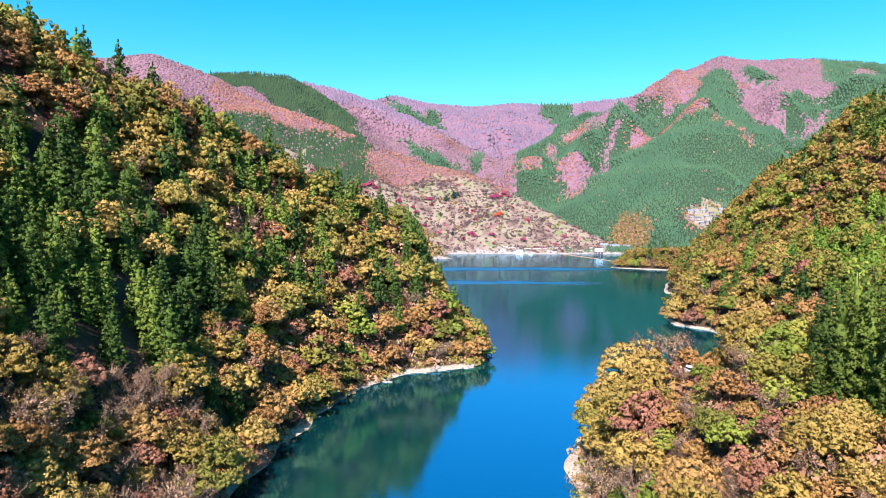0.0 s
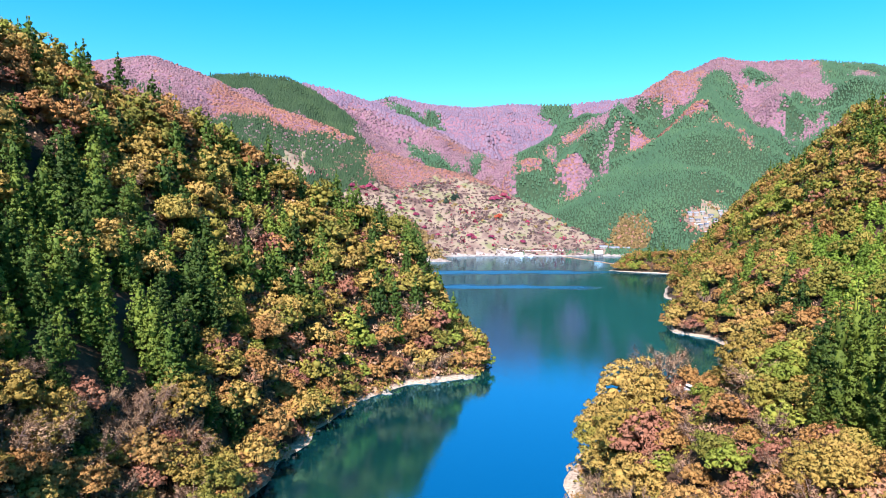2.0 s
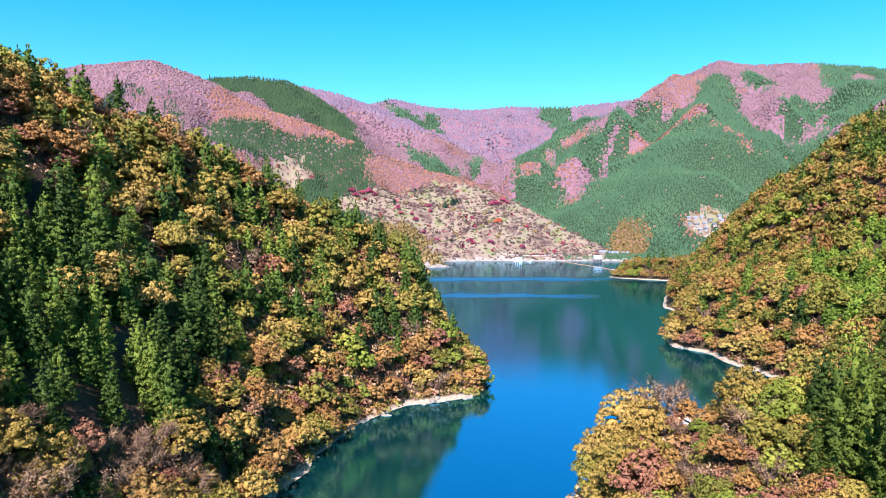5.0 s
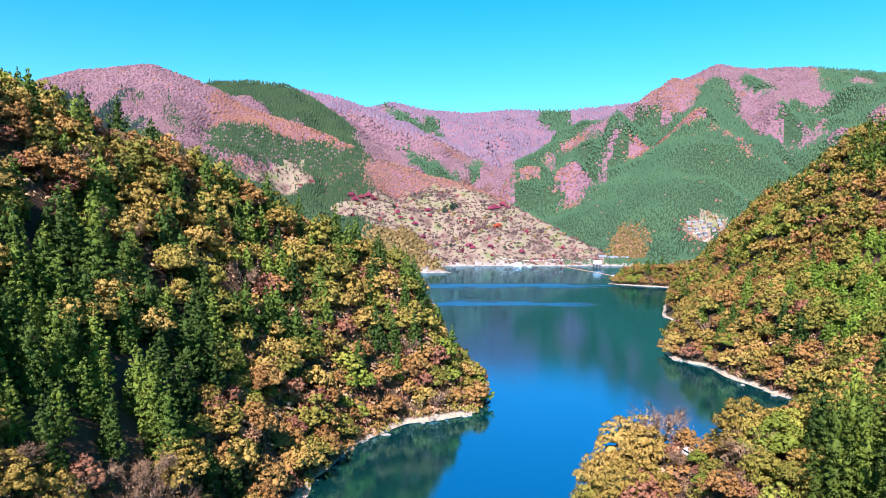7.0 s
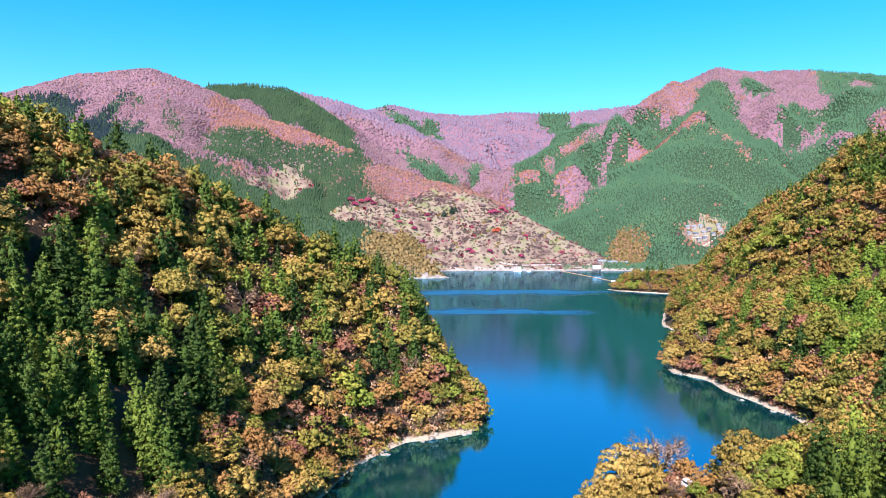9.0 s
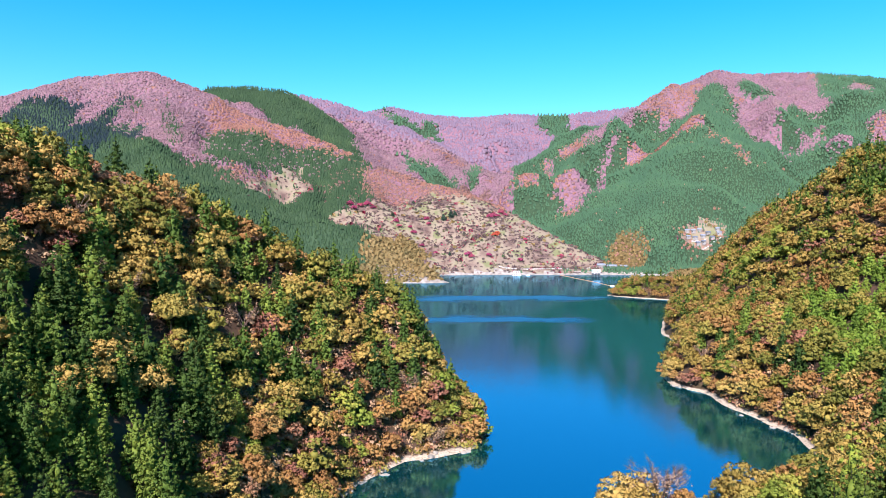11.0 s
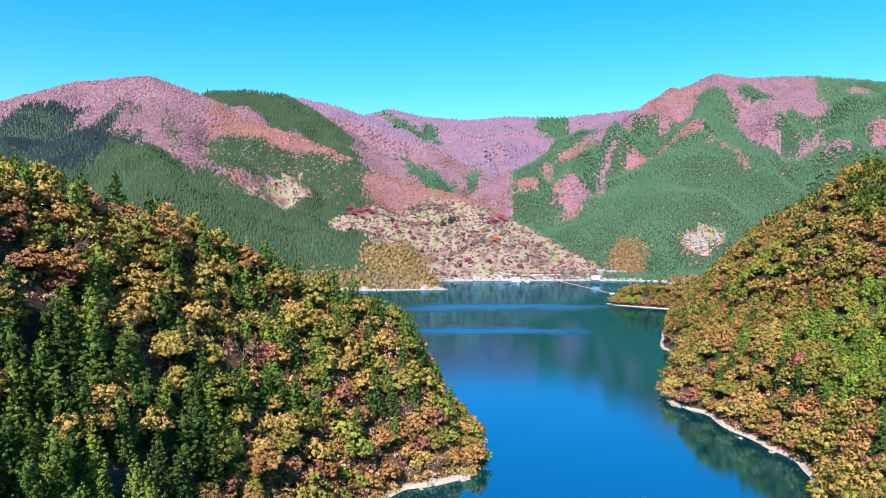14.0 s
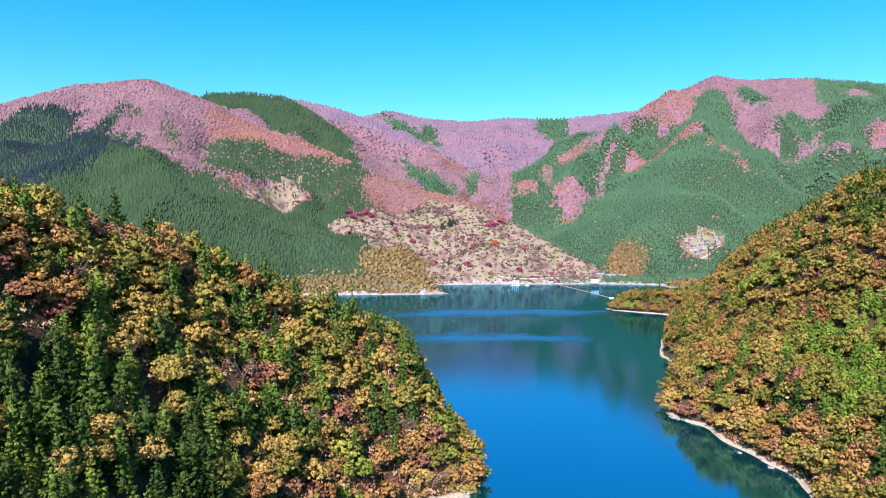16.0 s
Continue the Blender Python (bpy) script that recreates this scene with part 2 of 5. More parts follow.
def water_material():
    """Dark clear water; smooth, with lanes where the wind ruffles it."""
    m, t, b = material("lake_water", 0.03, 0.5)
    b.inputs["Base Color"].default_value = (0.002, 0.03, 0.032, 1)
    b.inputs["IOR"].default_value = 6.0
    b.inputs["Specular Tint"].default_value = (0.22, 0.65, 1.0, 1)
    geo = t.nodes.new("ShaderNodeNewGeometry")
    waver = node(t, "ShaderNodeTexNoise", Scale=0.012, Detail=3.0)
    t.links.new(geo.outputs["Position"], waver.inputs["Vector"])
    bent = t.nodes.new("ShaderNodeVectorMath")
    bent.operation = "MULTIPLY_ADD"
    t.links.new(waver.outputs["Color"], bent.inputs[0])
    bent.inputs[1].default_value = (160, 100, 0)
    t.links.new(geo.outputs["Position"], bent.inputs[2])
    lane = None
    for (cx, cy), (rx, ry) in (((70, 870), (240, 56)), ((45, 665), (120, 32))):
        at = t.nodes.new("ShaderNodeMapping")
        at.inputs["Location"].default_value = (-(cx + 80) / rx, -(cy + 50) / ry, 0)
        at.inputs["Scale"].default_value = (1 / rx, 1 / ry, 0)
        t.links.new(bent.outputs[0], at.inputs["Vector"])
        round_ = t.nodes.new("ShaderNodeTexGradient")
        round_.gradient_type = "SPHERICAL"
        t.links.new(at.outputs[0], round_.inputs["Vector"])
        if lane is None:
            lane = round_.outputs["Fac"]
        else:
            most = t.nodes.new("ShaderNodeMath")
            most.operation = "MAXIMUM"
            t.links.new(lane, most.inputs[0])
            t.links.new(round_.outputs["Fac"], most.inputs[1])
            lane = most.outputs[0]
    where = t.nodes.new("ShaderNodeMapRange")
    where.inputs["From Min"].default_value, where.inputs["From Max"].default_value = 0.05, 0.65
    where.inputs["To Min"].default_value, where.inputs["To Max"].default_value = 0.035, 0.35
    t.links.new(lane, where.inputs["Value"])
    ruffled = t.nodes.new("ShaderNodeMapRange")
    ruffled.inputs["From Min"].default_value, ruffled.inputs["From Max"].default_value = 0.05, 0.65
    ruffled.inputs["To Min"].default_value, ruffled.inputs["To Max"].default_value = 0.05, 0.42
    t.links.new(lane, ruffled.inputs["Value"])
    t.links.new(ruffled.outputs[0], b.inputs["Roughness"])
    fine = node(t, "ShaderNodeTexNoise", Scale=0.9, Detail=3.0)
    t.links.new(geo.outputs["Position"], fine.inputs["Vector"])
    bump = node(t, "ShaderNodeBump", Distance=0.8)
    t.links.new(where.outputs[0], bump.inputs["Strength"])
    t.links.new(fine.outputs["Fac"], bump.inputs["Height"])
    t.links.new(bump.outputs[0], b.inputs["Normal"])
    return m


def meadow_material():
    """Pale dry hillside grass with greener and pinkish patches."""
    m, t, b = material("dry_grass", 0.9, 0.1)
    geo = t.nodes.new("ShaderNodeNewGeometry")
    big = node(t, "ShaderNodeTexNoise", Scale=0.03, Detail=8.0)
    t.links.new(geo.outputs["Position"], big.inputs["Vector"])
    tone = ramp(t, [(0.32, (0.1, 0.062, 0.052)), (0.44, (0.17, 0.12, 0.09)), (0.55, (0.21, 0.165, 0.115)), (0.66, (0.14, 0.14, 0.065))])
    t.links.new(big.outputs["Fac"], tone.inputs["Fac"])
    t.links.new(tone.outputs["Color"], b.inputs["Base Color"])
    return m


def floor_material(name, a, b_):
    """The ground between far trees: needles and twigs."""
    m, t, b = material(name, 0.9, 0.1)
    geo = t.nodes.new("ShaderNodeNewGeometry")
    big = node(t, "ShaderNodeTexNoise", Scale=0.15, Detail=6.0)
    t.links.new(geo.outputs["Position"], big.inputs["Vector"])
    tone = ramp(t, [(0.35, a), (0.65, b_)])
    t.links.new(big.outputs["Fac"], tone.inputs["Fac"])
    t.links.new(tone.outputs["Color"], b.inputs["Base Color"])
    return m


MEADOW = meadow_material()
CEDAR_FLOOR = floor_material("cedar_floor", (0.02, 0.04, 0.02), (0.036, 0.062, 0.03))
LEAF_FLOOR = floor_material("leaf_floor", (0.08, 0.055, 0.025), (0.14, 0.1, 0.04))
GRAVEL = floor_material("shore_gravel", (0.17, 0.14, 0.12), (0.3, 0.26, 0.22))
TWIG_FLOOR = floor_material("twig_floor", (0.13, 0.07, 0.09), (0.2, 0.105, 0.13))
GROUND, WATER = ground_material(), water_material()
BARK = material("bark", 1.0, 0.0)[0]
BARK.node_tree.nodes["Principled BSDF"].inputs["Base Color"].default_value = (0.022, 0.02, 0.014, 1)
GREY_BARK = material("grey_bark", 0.9, 0.1)[0]
GREY_BARK.node_tree.nodes["Principled BSDF"].inputs["Base Color"].default_value = (0.19, 0.13, 0.105, 1)
LEAF = {
    "cedar": foliage("cedar_needles", [(0.02, 0.042, 0.007), (0.058, 0.098, 0.012), (0.155, 0.195, 0.024)], 1.5, 0.08),
    # brighter copy of the cedar needles, sunlight put into the colour
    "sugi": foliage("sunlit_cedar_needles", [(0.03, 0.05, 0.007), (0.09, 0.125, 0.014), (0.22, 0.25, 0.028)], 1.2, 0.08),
    "green": foliage("conifer_needles", [(0.06, 0.1, 0.01), (0.12, 0.185, 0.018), (0.2, 0.26, 0.03)], 1.5, 0.1),
    "gold": foliage("gold_leaves", [(0.16, 0.11, 0.02), (0.26, 0.175, 0.035), (0.34, 0.22, 0.055), (0.24, 0.185, 0.035)], 1.6),
    "olive": foliage("olive_leaves", [(0.1, 0.105, 0.016), (0.19, 0.16, 0.026), (0.29, 0.21, 0.045)], 1.6),
    "orange": foliage("orange_leaves", [(0.19, 0.09, 0.028), (0.28, 0.145, 0.042), (0.35, 0.21, 0.06)], 1.6),
    "russet": foliage("russet_leaves", [(0.17, 0.065, 0.04), (0.25, 0.11, 0.06), (0.33, 0.18, 0.085)], 1.6),
    "lime": foliage("lime_leaves", [(0.11, 0.14, 0.016), (0.18, 0.205, 0.026), (0.28, 0.25, 0.04)], 1.6),
    "bare": foliage("last_leaves", [(0.25, 0.145, 0.08), (0.35, 0.215, 0.12), (0.43, 0.28, 0.15)], 1.6),
}
FAR = {
    # far cedar green holds some blue for the haze in front of it
    "cedar": foliage("far_cedar", [(0.026, 0.063, 0.035), (0.044, 0.096, 0.047), (0.071, 0.131, 0.053)], 70, 0, False),
    "fir": foliage("far_fir", [(0.012, 0.03, 0.014), (0.028, 0.055, 0.022), (0.055, 0.09, 0.032)], 70, 0, False),
    # dark cedars, with the blue of distance mixed into the needle colour
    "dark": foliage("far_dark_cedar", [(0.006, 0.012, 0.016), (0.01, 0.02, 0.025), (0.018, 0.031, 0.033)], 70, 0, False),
    "pink": foliage("far_bare_wood", [(0.227, 0.141, 0.161), (0.288, 0.176, 0.193), (0.36, 0.239, 0.213)], 70, 0.4, False),
    # farthest bare woods: purple-grey twigs with distance haze put into the colour
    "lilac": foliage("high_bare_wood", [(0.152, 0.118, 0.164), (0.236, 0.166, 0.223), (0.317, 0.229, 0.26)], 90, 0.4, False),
    "golden": foliage("far_golden_wood", [(0.1, 0.085, 0.03), (0.2, 0.135, 0.05), (0.27, 0.16, 0.06)], 40, 0, False),
    "orange": foliage("far_orange_wood", [(0.27, 0.135, 0.106), (0.351, 0.176, 0.125), (0.432, 0.243, 0.144)], 70, 0.4, False),
}
for far_mat in FAR.values():
    for n in far_mat.node_tree.nodes:
        if n.type == "MATH" and n.inputs[1].default_value == 0.75:
            n.inputs[1].default_value, n.inputs[2].default_value = 0.26, -0.13

# ---- ground and lake ----


def mesh_object(name, verts, faces, mat, smooth=False):
    me = bpy.data.meshes.new(name)
    me.from_pydata(verts, [], faces)
    me.materials.append(mat)
    if smooth:
        me.polygons.foreach_set("use_smooth", [True] * len(me.polygons))
    me.update()
    return new(name, me)


def quick_mesh(name, v, tri, mat, normals=None):
    """A mesh straight from arrays of corners and triangles, with the rounded normals of its tufts."""
    me = bpy.data.meshes.new(name)
    me.vertices.add(len(v))
    me.vertices.foreach_set("co", np.asarray(v, np.float32).ravel())
    me.loops.add(len(tri) * 3)
    me.loops.foreach_set("vertex_index", np.asarray(tri, np.int32).ravel())
    me.polygons.add(len(tri))
    me.polygons.foreach_set("loop_start", np.arange(0, len(tri) * 3, 3, dtype=np.int32))
    me.materials.append(mat)
    me.update(calc_edges=True)
    if normals is not None:
        me.polygons.foreach_set("use_smooth", np.full(len(tri), True))
        me.attributes.new("custom_normal", "FLOAT_VECTOR", "POINT").data.foreach_set("vector", np.asarray(normals, np.float32).ravel())
    return me


angles = np.radians(np.concatenate([np.arange(-180, -42, 3.0), np.arange(-40, 40, 0.42), np.arange(42, 180, 3.0)]))
radii = np.concatenate([[2.0], np.geomspace(12, 900, 190), np.arange(908, 1500, 8.0), np.geomspace(1510, 4800, 105)])
ga, gr = np.meshgrid(angles, radii, indexing="ij")
gx, gy = gr * np.sin(ga), gr * np.cos(ga)
gz = land(gx, gy)
na, nr = ga.shape
quads = [((i % na) * nr + j, ((i + 1) % na) * nr + j, ((i + 1) % na) * nr + j + 1, (i % na) * nr + j + 1) for i in range(na) for j in range(nr - 1)]
ground = mesh_object("ground", np.stack([gx, gy, gz], -1).reshape(-1, 3).tolist(), quads, GROUND, True)
tagged(ground, "steep wooded valley sides with bleached stony lake shore", "ground", kind="structure")
water = mesh_object("water", [(-1500, -800, 0), (1500, -800, 0), (1500, 1500, 0), (-1500, 1500, 0)], [(0, 1, 2, 3)], WATER)
tagged(water, "calm deep blue reservoir water mirroring the hills", "lake", kind="structure")

# ---- what grows where: stands outlined on the plan ----
STANDS_WEST = {
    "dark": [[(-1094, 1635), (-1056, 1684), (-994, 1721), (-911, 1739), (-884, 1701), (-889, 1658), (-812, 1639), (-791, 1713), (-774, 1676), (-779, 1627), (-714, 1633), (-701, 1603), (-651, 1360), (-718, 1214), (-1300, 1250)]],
    "fir": [[(-705, 1719), (-655, 1656), (-611, 1591), (-621, 1567), (-664, 1644)], [(-768, 1694), (-735, 1706), (-732, 1675), (-753, 1676)],
              [(-514, 1643), (-455, 1666), (-426, 1531), (-492, 1488), (-554, 1631)], [(-430, 1440), (-330, 1520), (-270, 1520), (-220, 1400), (-330, 1380)]],
    "orange": [[(-528, 1561), (-600, 1760), (-620, 1850), (-515, 1850), (-330, 1800), (-222, 1760), (-183, 1738), (-325, 1677), (-412, 1641), (-472, 1648)]],
    "brush": [[(-270, 1528), (-157, 1560), (-6, 1640), (106, 1600), (190, 1560), (294, 1480), (345, 1430), (340, 1350), (-17, 1350), (-60, 1300), (-160, 1290), (-230, 1420)]],
    "clearing": [[(-421, 1503), (-330, 1620), (-312, 1569), (-377, 1496), (-408, 1464)]],
}
STANDS_WEST_LOW = {
    "fir": [[(-409, 1629), (-394, 1721), (-368, 1587), (-388, 1570)], [(-324, 1670), (-252, 1739), (-182, 1732), (-188, 1585), (-291, 1534), (-331, 1598)],
              [(-604, 1462), (-514, 1482), (-459, 1444), (-543, 1461), (-521, 1315)],
              [(-718, 1214), (-687, 1278), (-659, 1375), (-690, 1480), (-539, 1306), (-465, 1309), (-416, 1327), (-321, 1390), (-237, 1310), (-200, 1440), (-163, 1400), (-120, 1215), (-215, 1180), (-297, 1155), (-391, 1090), (-900, 900)],
              [(-1100, 2900), (-900, 2420), (-500, 2200), (-250, 2100), (-300, 2330), (-420, 2480), (-540, 2580), (-900, 2760)]],
}
STANDS_WEST_MID = {
    "fir": [[(-581, 1655), (-486, 1685), (-371, 1733), (-198, 1738), (-157, 1539), (-277, 1528), (-337, 1651), (-421, 1548), (-506, 1493)], [(-423, 1464), (-335, 1563), (-199, 1522), (-219, 1483), (-402, 1432)]],
    "clearing": [[(-424, 1475), (-419, 1531), (-341, 1658), (-300, 1551), (-375, 1464)]],
    "golden": [[(-138, 1204), (-130, 1330), (-94, 1440), (-30, 1430), (-7, 1155), (-122, 1143)]],
}
STANDS_NORTH = {
    "cedar": [[(-139, 2652), (-75, 2492), (-9, 2418), (71, 2247), (-6, 2160), (-95, 2177)], [(131, 2649), (166, 2480), (124, 2313), (82, 2272)],
              [(-367, 3994), (-249, 3808), (-111, 3710), (-47, 3862), (2, 3615), (-94, 3669), (-238, 3644)],
              [(620, 4300), (560, 3900), (700, 3700), (800, 4300)]],
}
STANDS_EAST = {
    "pink": [[(382, 2264), (552, 2420), (692, 2500), (880, 2530), (1015, 2560), (1147, 2540), (1390, 2520), (1238, 2199), (1212, 2104), (1151, 2119), (1093, 2136), (975, 1963), (952, 1956), (965, 1863), (912, 1796), (938, 1926),
              (893, 2029), (970, 2257), (977, 2359), (890, 2351), (796, 2160), (714, 2216), (649, 2307), (560, 2250), (548, 2384), (451, 2152)],
             [(453, 1949), (502, 1990), (525, 1957), (478, 1949), (442, 1837), (425, 1800)], [(289, 1825), (353, 1772), (429, 1864), (442, 1837), (334, 1676), (312, 1694), (291, 1778)]],
}
STANDS_EAST_LOW = {
    "pink": [[(915, 1803), (999, 1912), (1160, 2030), (1112, 1969), (987, 1870)], [(1047, 1891), (1074, 1790), (1066, 1776), (1026, 1803)], [(1214, 1926), (1253, 1941), (1233, 1857), (1193, 1796), (1181, 1843)],
             [(1441, 2366), (1502, 2356), (1360, 2140), (1310, 2150)], [(708, 2216), (734, 2208), (738, 2151), (715, 2183)]],
    "cedar": [[(1032, 2359), (1118, 2429), (1062, 2184), (1032, 2216), (1008, 2290)]],
    "orange": [[(518, 1927), (556, 1942), (680, 1960), (712, 1874), (699, 1833), (647, 1859), (610, 1900), (534, 1865)], [(726, 1867), (778, 1689), (755, 1683), (735, 1766)], [(194, 1812), (343, 2240), (374, 2239), (270, 1825)],
               ],
    "golden": [[(372, 1474), (398, 1492), (422, 1462), (438, 1420), (428, 1384), (395, 1368), (366, 1385), (358, 1430)]],
    "clearing": [[(508, 1444), (532, 1460), (572, 1464), (600, 1446), (600, 1424), (532, 1418), (508, 1428)]],
}
STANDS_NEAR = {
    "cedar": [[(-96, 122), (-110, 160), (-96, 165), (-90, 180), (-83, 191), (-86, 219), (-79, 215), (-71, 222), (-61, 234), (-55, 252), (-47, 256), (-38, 251), (-43, 233), (-53, 240), (-58, 209), (-57, 193), (-63, 193),
               (-74, 175), (-69, 168), (-63, 173), (-58, 176), (-59, 155), (-58, 140), (-60, 130), (-65, 121), (-72, 105)],
              [(-58, 284), (-44, 294), (-18, 306), (-4, 285), (-18, 269), (-29, 258), (-39, 254), (-49, 261)], [(231, 442), (238, 428), (273, 451), (330, 470), (330, 410), (261, 394), (244, 414), (229, 411)]],
    "bare": [[(-120, 60), (-100, 116), (-72, 105), (-65, 121), (-57, 136), (-52, 146), (-49, 135), (-45, 122), (-48, 70)]],
}
STANDS_NEAR_EAST = {
    "mixed": [[(-53, 202), (-37, 240), (-5, 275), (18, 290), (14, 262), (-19, 240), (-33, 193), (-40, 163), (-42, 138), (-49, 145), (-48, 172)]],
    "lime": [[(227, 528), (249, 500), (225, 423), (204, 440), (203, 463)], [(65, 141), (67, 127), (56, 108), (53, 118)]],
    "green": [[(184, 370), (201, 372), (223, 366), (232, 350), (213, 300), (169, 237), (164, 277), (167, 299), (180, 323), (178, 352)]],
    "dense": [[(55, 80), (59, 98), (66, 116), (82, 124), (118, 116), (98, 70), (66, 66)]],
    "thicket": [[(20, 40), (24, 90), (40, 100), (57, 103), (56, 84), (66, 66), (90, 60), (80, 35)]],
    "point": [[(20, 98), (24, 150), (35, 190), (75, 200), (75, 150), (62, 125), (48, 98)]],
}


def cover(px, py, stands, base):
    """The kind of growth at places of the plan; later stands lie over earlier ones, with ragged edges."""
    ragged = (py > 900) & ~((px > 440) & (py < 1500))
    jx = px + (12 * wave(px, py, 45, 31) + 9 * wave(px, py, 16, 33)) * ragged
    jy = py + (12 * wave(px, py, 45, 32) + 9 * wave(px, py, 16, 34)) * ragged
    kind = base.copy()
    for group in stands:
        for name, rings in group.items():
            for ring in rings:
                kind[inside(jx, jy, ring)] = name
    return kind


# ---- tree shapes ----
rng = np.random.default_rng(7)


def unit(n):
    v = rng.normal(size=(n, 3))
    return v / np.linalg.norm(v, axis=1, keepdims=True)


def even(v):
    return v / np.maximum(np.linalg.norm(v, axis=1, keepdims=True), 1e-6)


def sprays(centres, normals, half, bend=None, loose=0.4, reach=1.2):
    """Leaf sprays: small three-pointed tufts at the centres, facing about along the normals, rounded by the bend."""
    n = len(centres)
    nrm = even(normals + loose * rng.normal(size=(n, 3)))
    side = even(np.cross(nrm, unit(n)))
    up = np.cross(nrm, side)
    h = half * rng.uniform(0.7, 1.5, (n, 1))
    corners = np.stack([centres + side * h * reach - nrm * h * 0.3, centres - side * h * 0.6 + up * h * rng.uniform(0.7, 1.1, (n, 1)), centres - side * h * 0.6 - up * h * rng.uniform(0.7, 1.1, (n, 1))], 1)
    bend = even(normals if bend is None else bend)
    soft = even(bend + 0.3 * nrm)
    return corners.reshape(-1, 3), np.arange(n * 3).reshape(-1, 3), np.repeat(soft, 3, axis=0)


def lobed(centres, radii_, count, half, lift=0.25):
    """Sprays on the outside of overlapping round lobes."""
    share = radii_ ** 2 / (radii_ ** 2).sum()
    pick = rng.choice(len(centres), count, p=share)
    d = unit(count)
    d[:, 2] = np.abs(d[:, 2]) * 1.0 - lift
    d = even(d)
    p = centres[pick] + d * (radii_[pick] * rng.uniform(0.78, 1.06, count))[:, None]
    gap = np.linalg.norm(p[:, None] - centres[None], axis=2) / radii_[None]
    keep = gap.min(1) > 0.72
    return sprays(p[keep], d[keep], half)


def tube(a, b, ra, rb, sides=4):
    """A tapered limb between two places."""
    a, b = np.asarray(a, float), np.asarray(b, float)
    w = (b - a) / np.linalg.norm(b - a)
    u = np.cross(w, (0.3, 0.9, 0.2))
    u /= np.linalg.norm(u)
    v = np.cross(w, u)
    ang = np.arange(sides) * 2 * math.pi / sides
    ring = np.cos(ang)[:, None] * u + np.sin(ang)[:, None] * v
    verts = np.concatenate([a + ring * ra, b + ring * rb])
    i = np.arange(sides)
    j = (i + 1) % sides
    return verts, np.concatenate([np.stack([i, j, j + sides], 1), np.stack([i, j + sides, i + sides], 1)]), np.concatenate([ring, ring])


def joined(pieces):
    vs, ts, ns, base = [], [], [], 0
    for v, t, n in pieces:
        vs.append(v)
        ts.append(t + base)
        ns.append(n)
        base += len(v)
    return np.concatenate(vs), np.concatenate(ts), np.concatenate(ns)


def lump(centre, radius, sides, rings, flat=0.8):
    """A closed uneven round of boughs."""
    th = np.linspace(0, math.pi, rings + 2)[1:-1]
    ph = np.arange(sides) * 2 * math.pi / sides
    d = np.stack([np.outer(np.sin(th), np.cos(ph)), np.outer(np.sin(th), np.sin(ph)), np.outer(np.cos(th), np.ones(sides))], -1).reshape(-1, 3)
    d = np.concatenate([[[0, 0, 1.0]], d, [[0, 0, -1.0]]])
    v = d * [1, 1, flat] * radius * rng.uniform(0.85, 1.12, (len(d), 1)) + centre
    i = np.arange(sides)
    j = (i + 1) % sides
    tris = [np.stack([np.zeros(sides, int), i + 1, j + 1], 1)]
    for k in range(rings - 1):
        a, b = 1 + k * sides, 1 + (k + 1) * sides
        tris += [np.stack([a + i, b + i, b + j], 1), np.stack([a + i, b + j, a + j], 1)]
    a = 1 + (rings - 1) * sides
    tris.append(np.stack([a + i, np.full(sides, len(d) - 1), a + j], 1))
    return v, np.concatenate(tris), d


def puffs(centres, radii_, each, half, lift, hub, flat=0.75):
    """Tufts of foliage: each a small cushion of leaf sprays, lit on top and open below."""
    pick = np.repeat(np.arange(len(centres)), each)
    d = unit(len(pick))
    d[:, 2] = np.abs(d[:, 2]) - lift
    d = even(d)
    p = centres[pick] + d * [1, 1, flat] * (radii_[pick] * rng.uniform(0.72, 1.08, len(pick)))[:, None]
    return sprays(p, d, half, d + 0.45 * even(centres - hub)[pick] + [0, 0, 0.1])


def broadleaf(height, radius, tufts, each, half):
    """Trunk with limbs, and a billowing crown of boughs, each set with tufts of leaves."""
    n = 10 if tufts > 70 else 6 if tufts > 50 else 5
    ang = np.arange(n) * 2.4 + rng.uniform(-0.5, 0.5, n)
    out = radius * np.sqrt(np.linspace(0.02, 0.55, n))
    z = height * (0.8 - 0.42 * (out / radius) ** 1.5) - rng.uniform(0, 0.16, n) * height
    boughs = np.stack([np.cos(ang) * out, np.sin(ang) * out, z], 1)
    rad = radius * rng.uniform(0.32, 0.5, n) * (1.0 if n == 10 else 1.25)
    pick = rng.choice(n, tufts * 4, p=rad ** 2 / (rad ** 2).sum())
    d = unit(tufts * 4)
    d[:, 2] = np.abs(d[:, 2]) * 1.1 - 0.4
    d = even(d)
    p = boughs[pick] + d * rad[pick][:, None]
    gap = (np.linalg.norm(p[:, None] - boughs[None], axis=2) / rad[None]).min(1)
    p = p[gap > 0.86][:tufts]
    hub = np.array([0, 0, height * 0.5])
    crown = puffs(p, rng.uniform(0.7, 1.3, len(p)) * radius * 1.75 / math.sqrt(tufts), each, half, 0.3, hub, 0.68)
    inner = [lump(c - [0, 0, r * 0.12], r * 0.56, *((6, 3) if tufts > 90 else (5, 2))) for c, r in zip(boughs, rad)]
    fork = np.array([0.2, 0.1, height * 0.35])
    limbs = [tube((0, 0, -2.0), fork, 0.24, 0.17, 6)] + [tube(fork, c, 0.12, 0.04) for c in boughs]
    return joined(limbs), joined([crown, *inner])


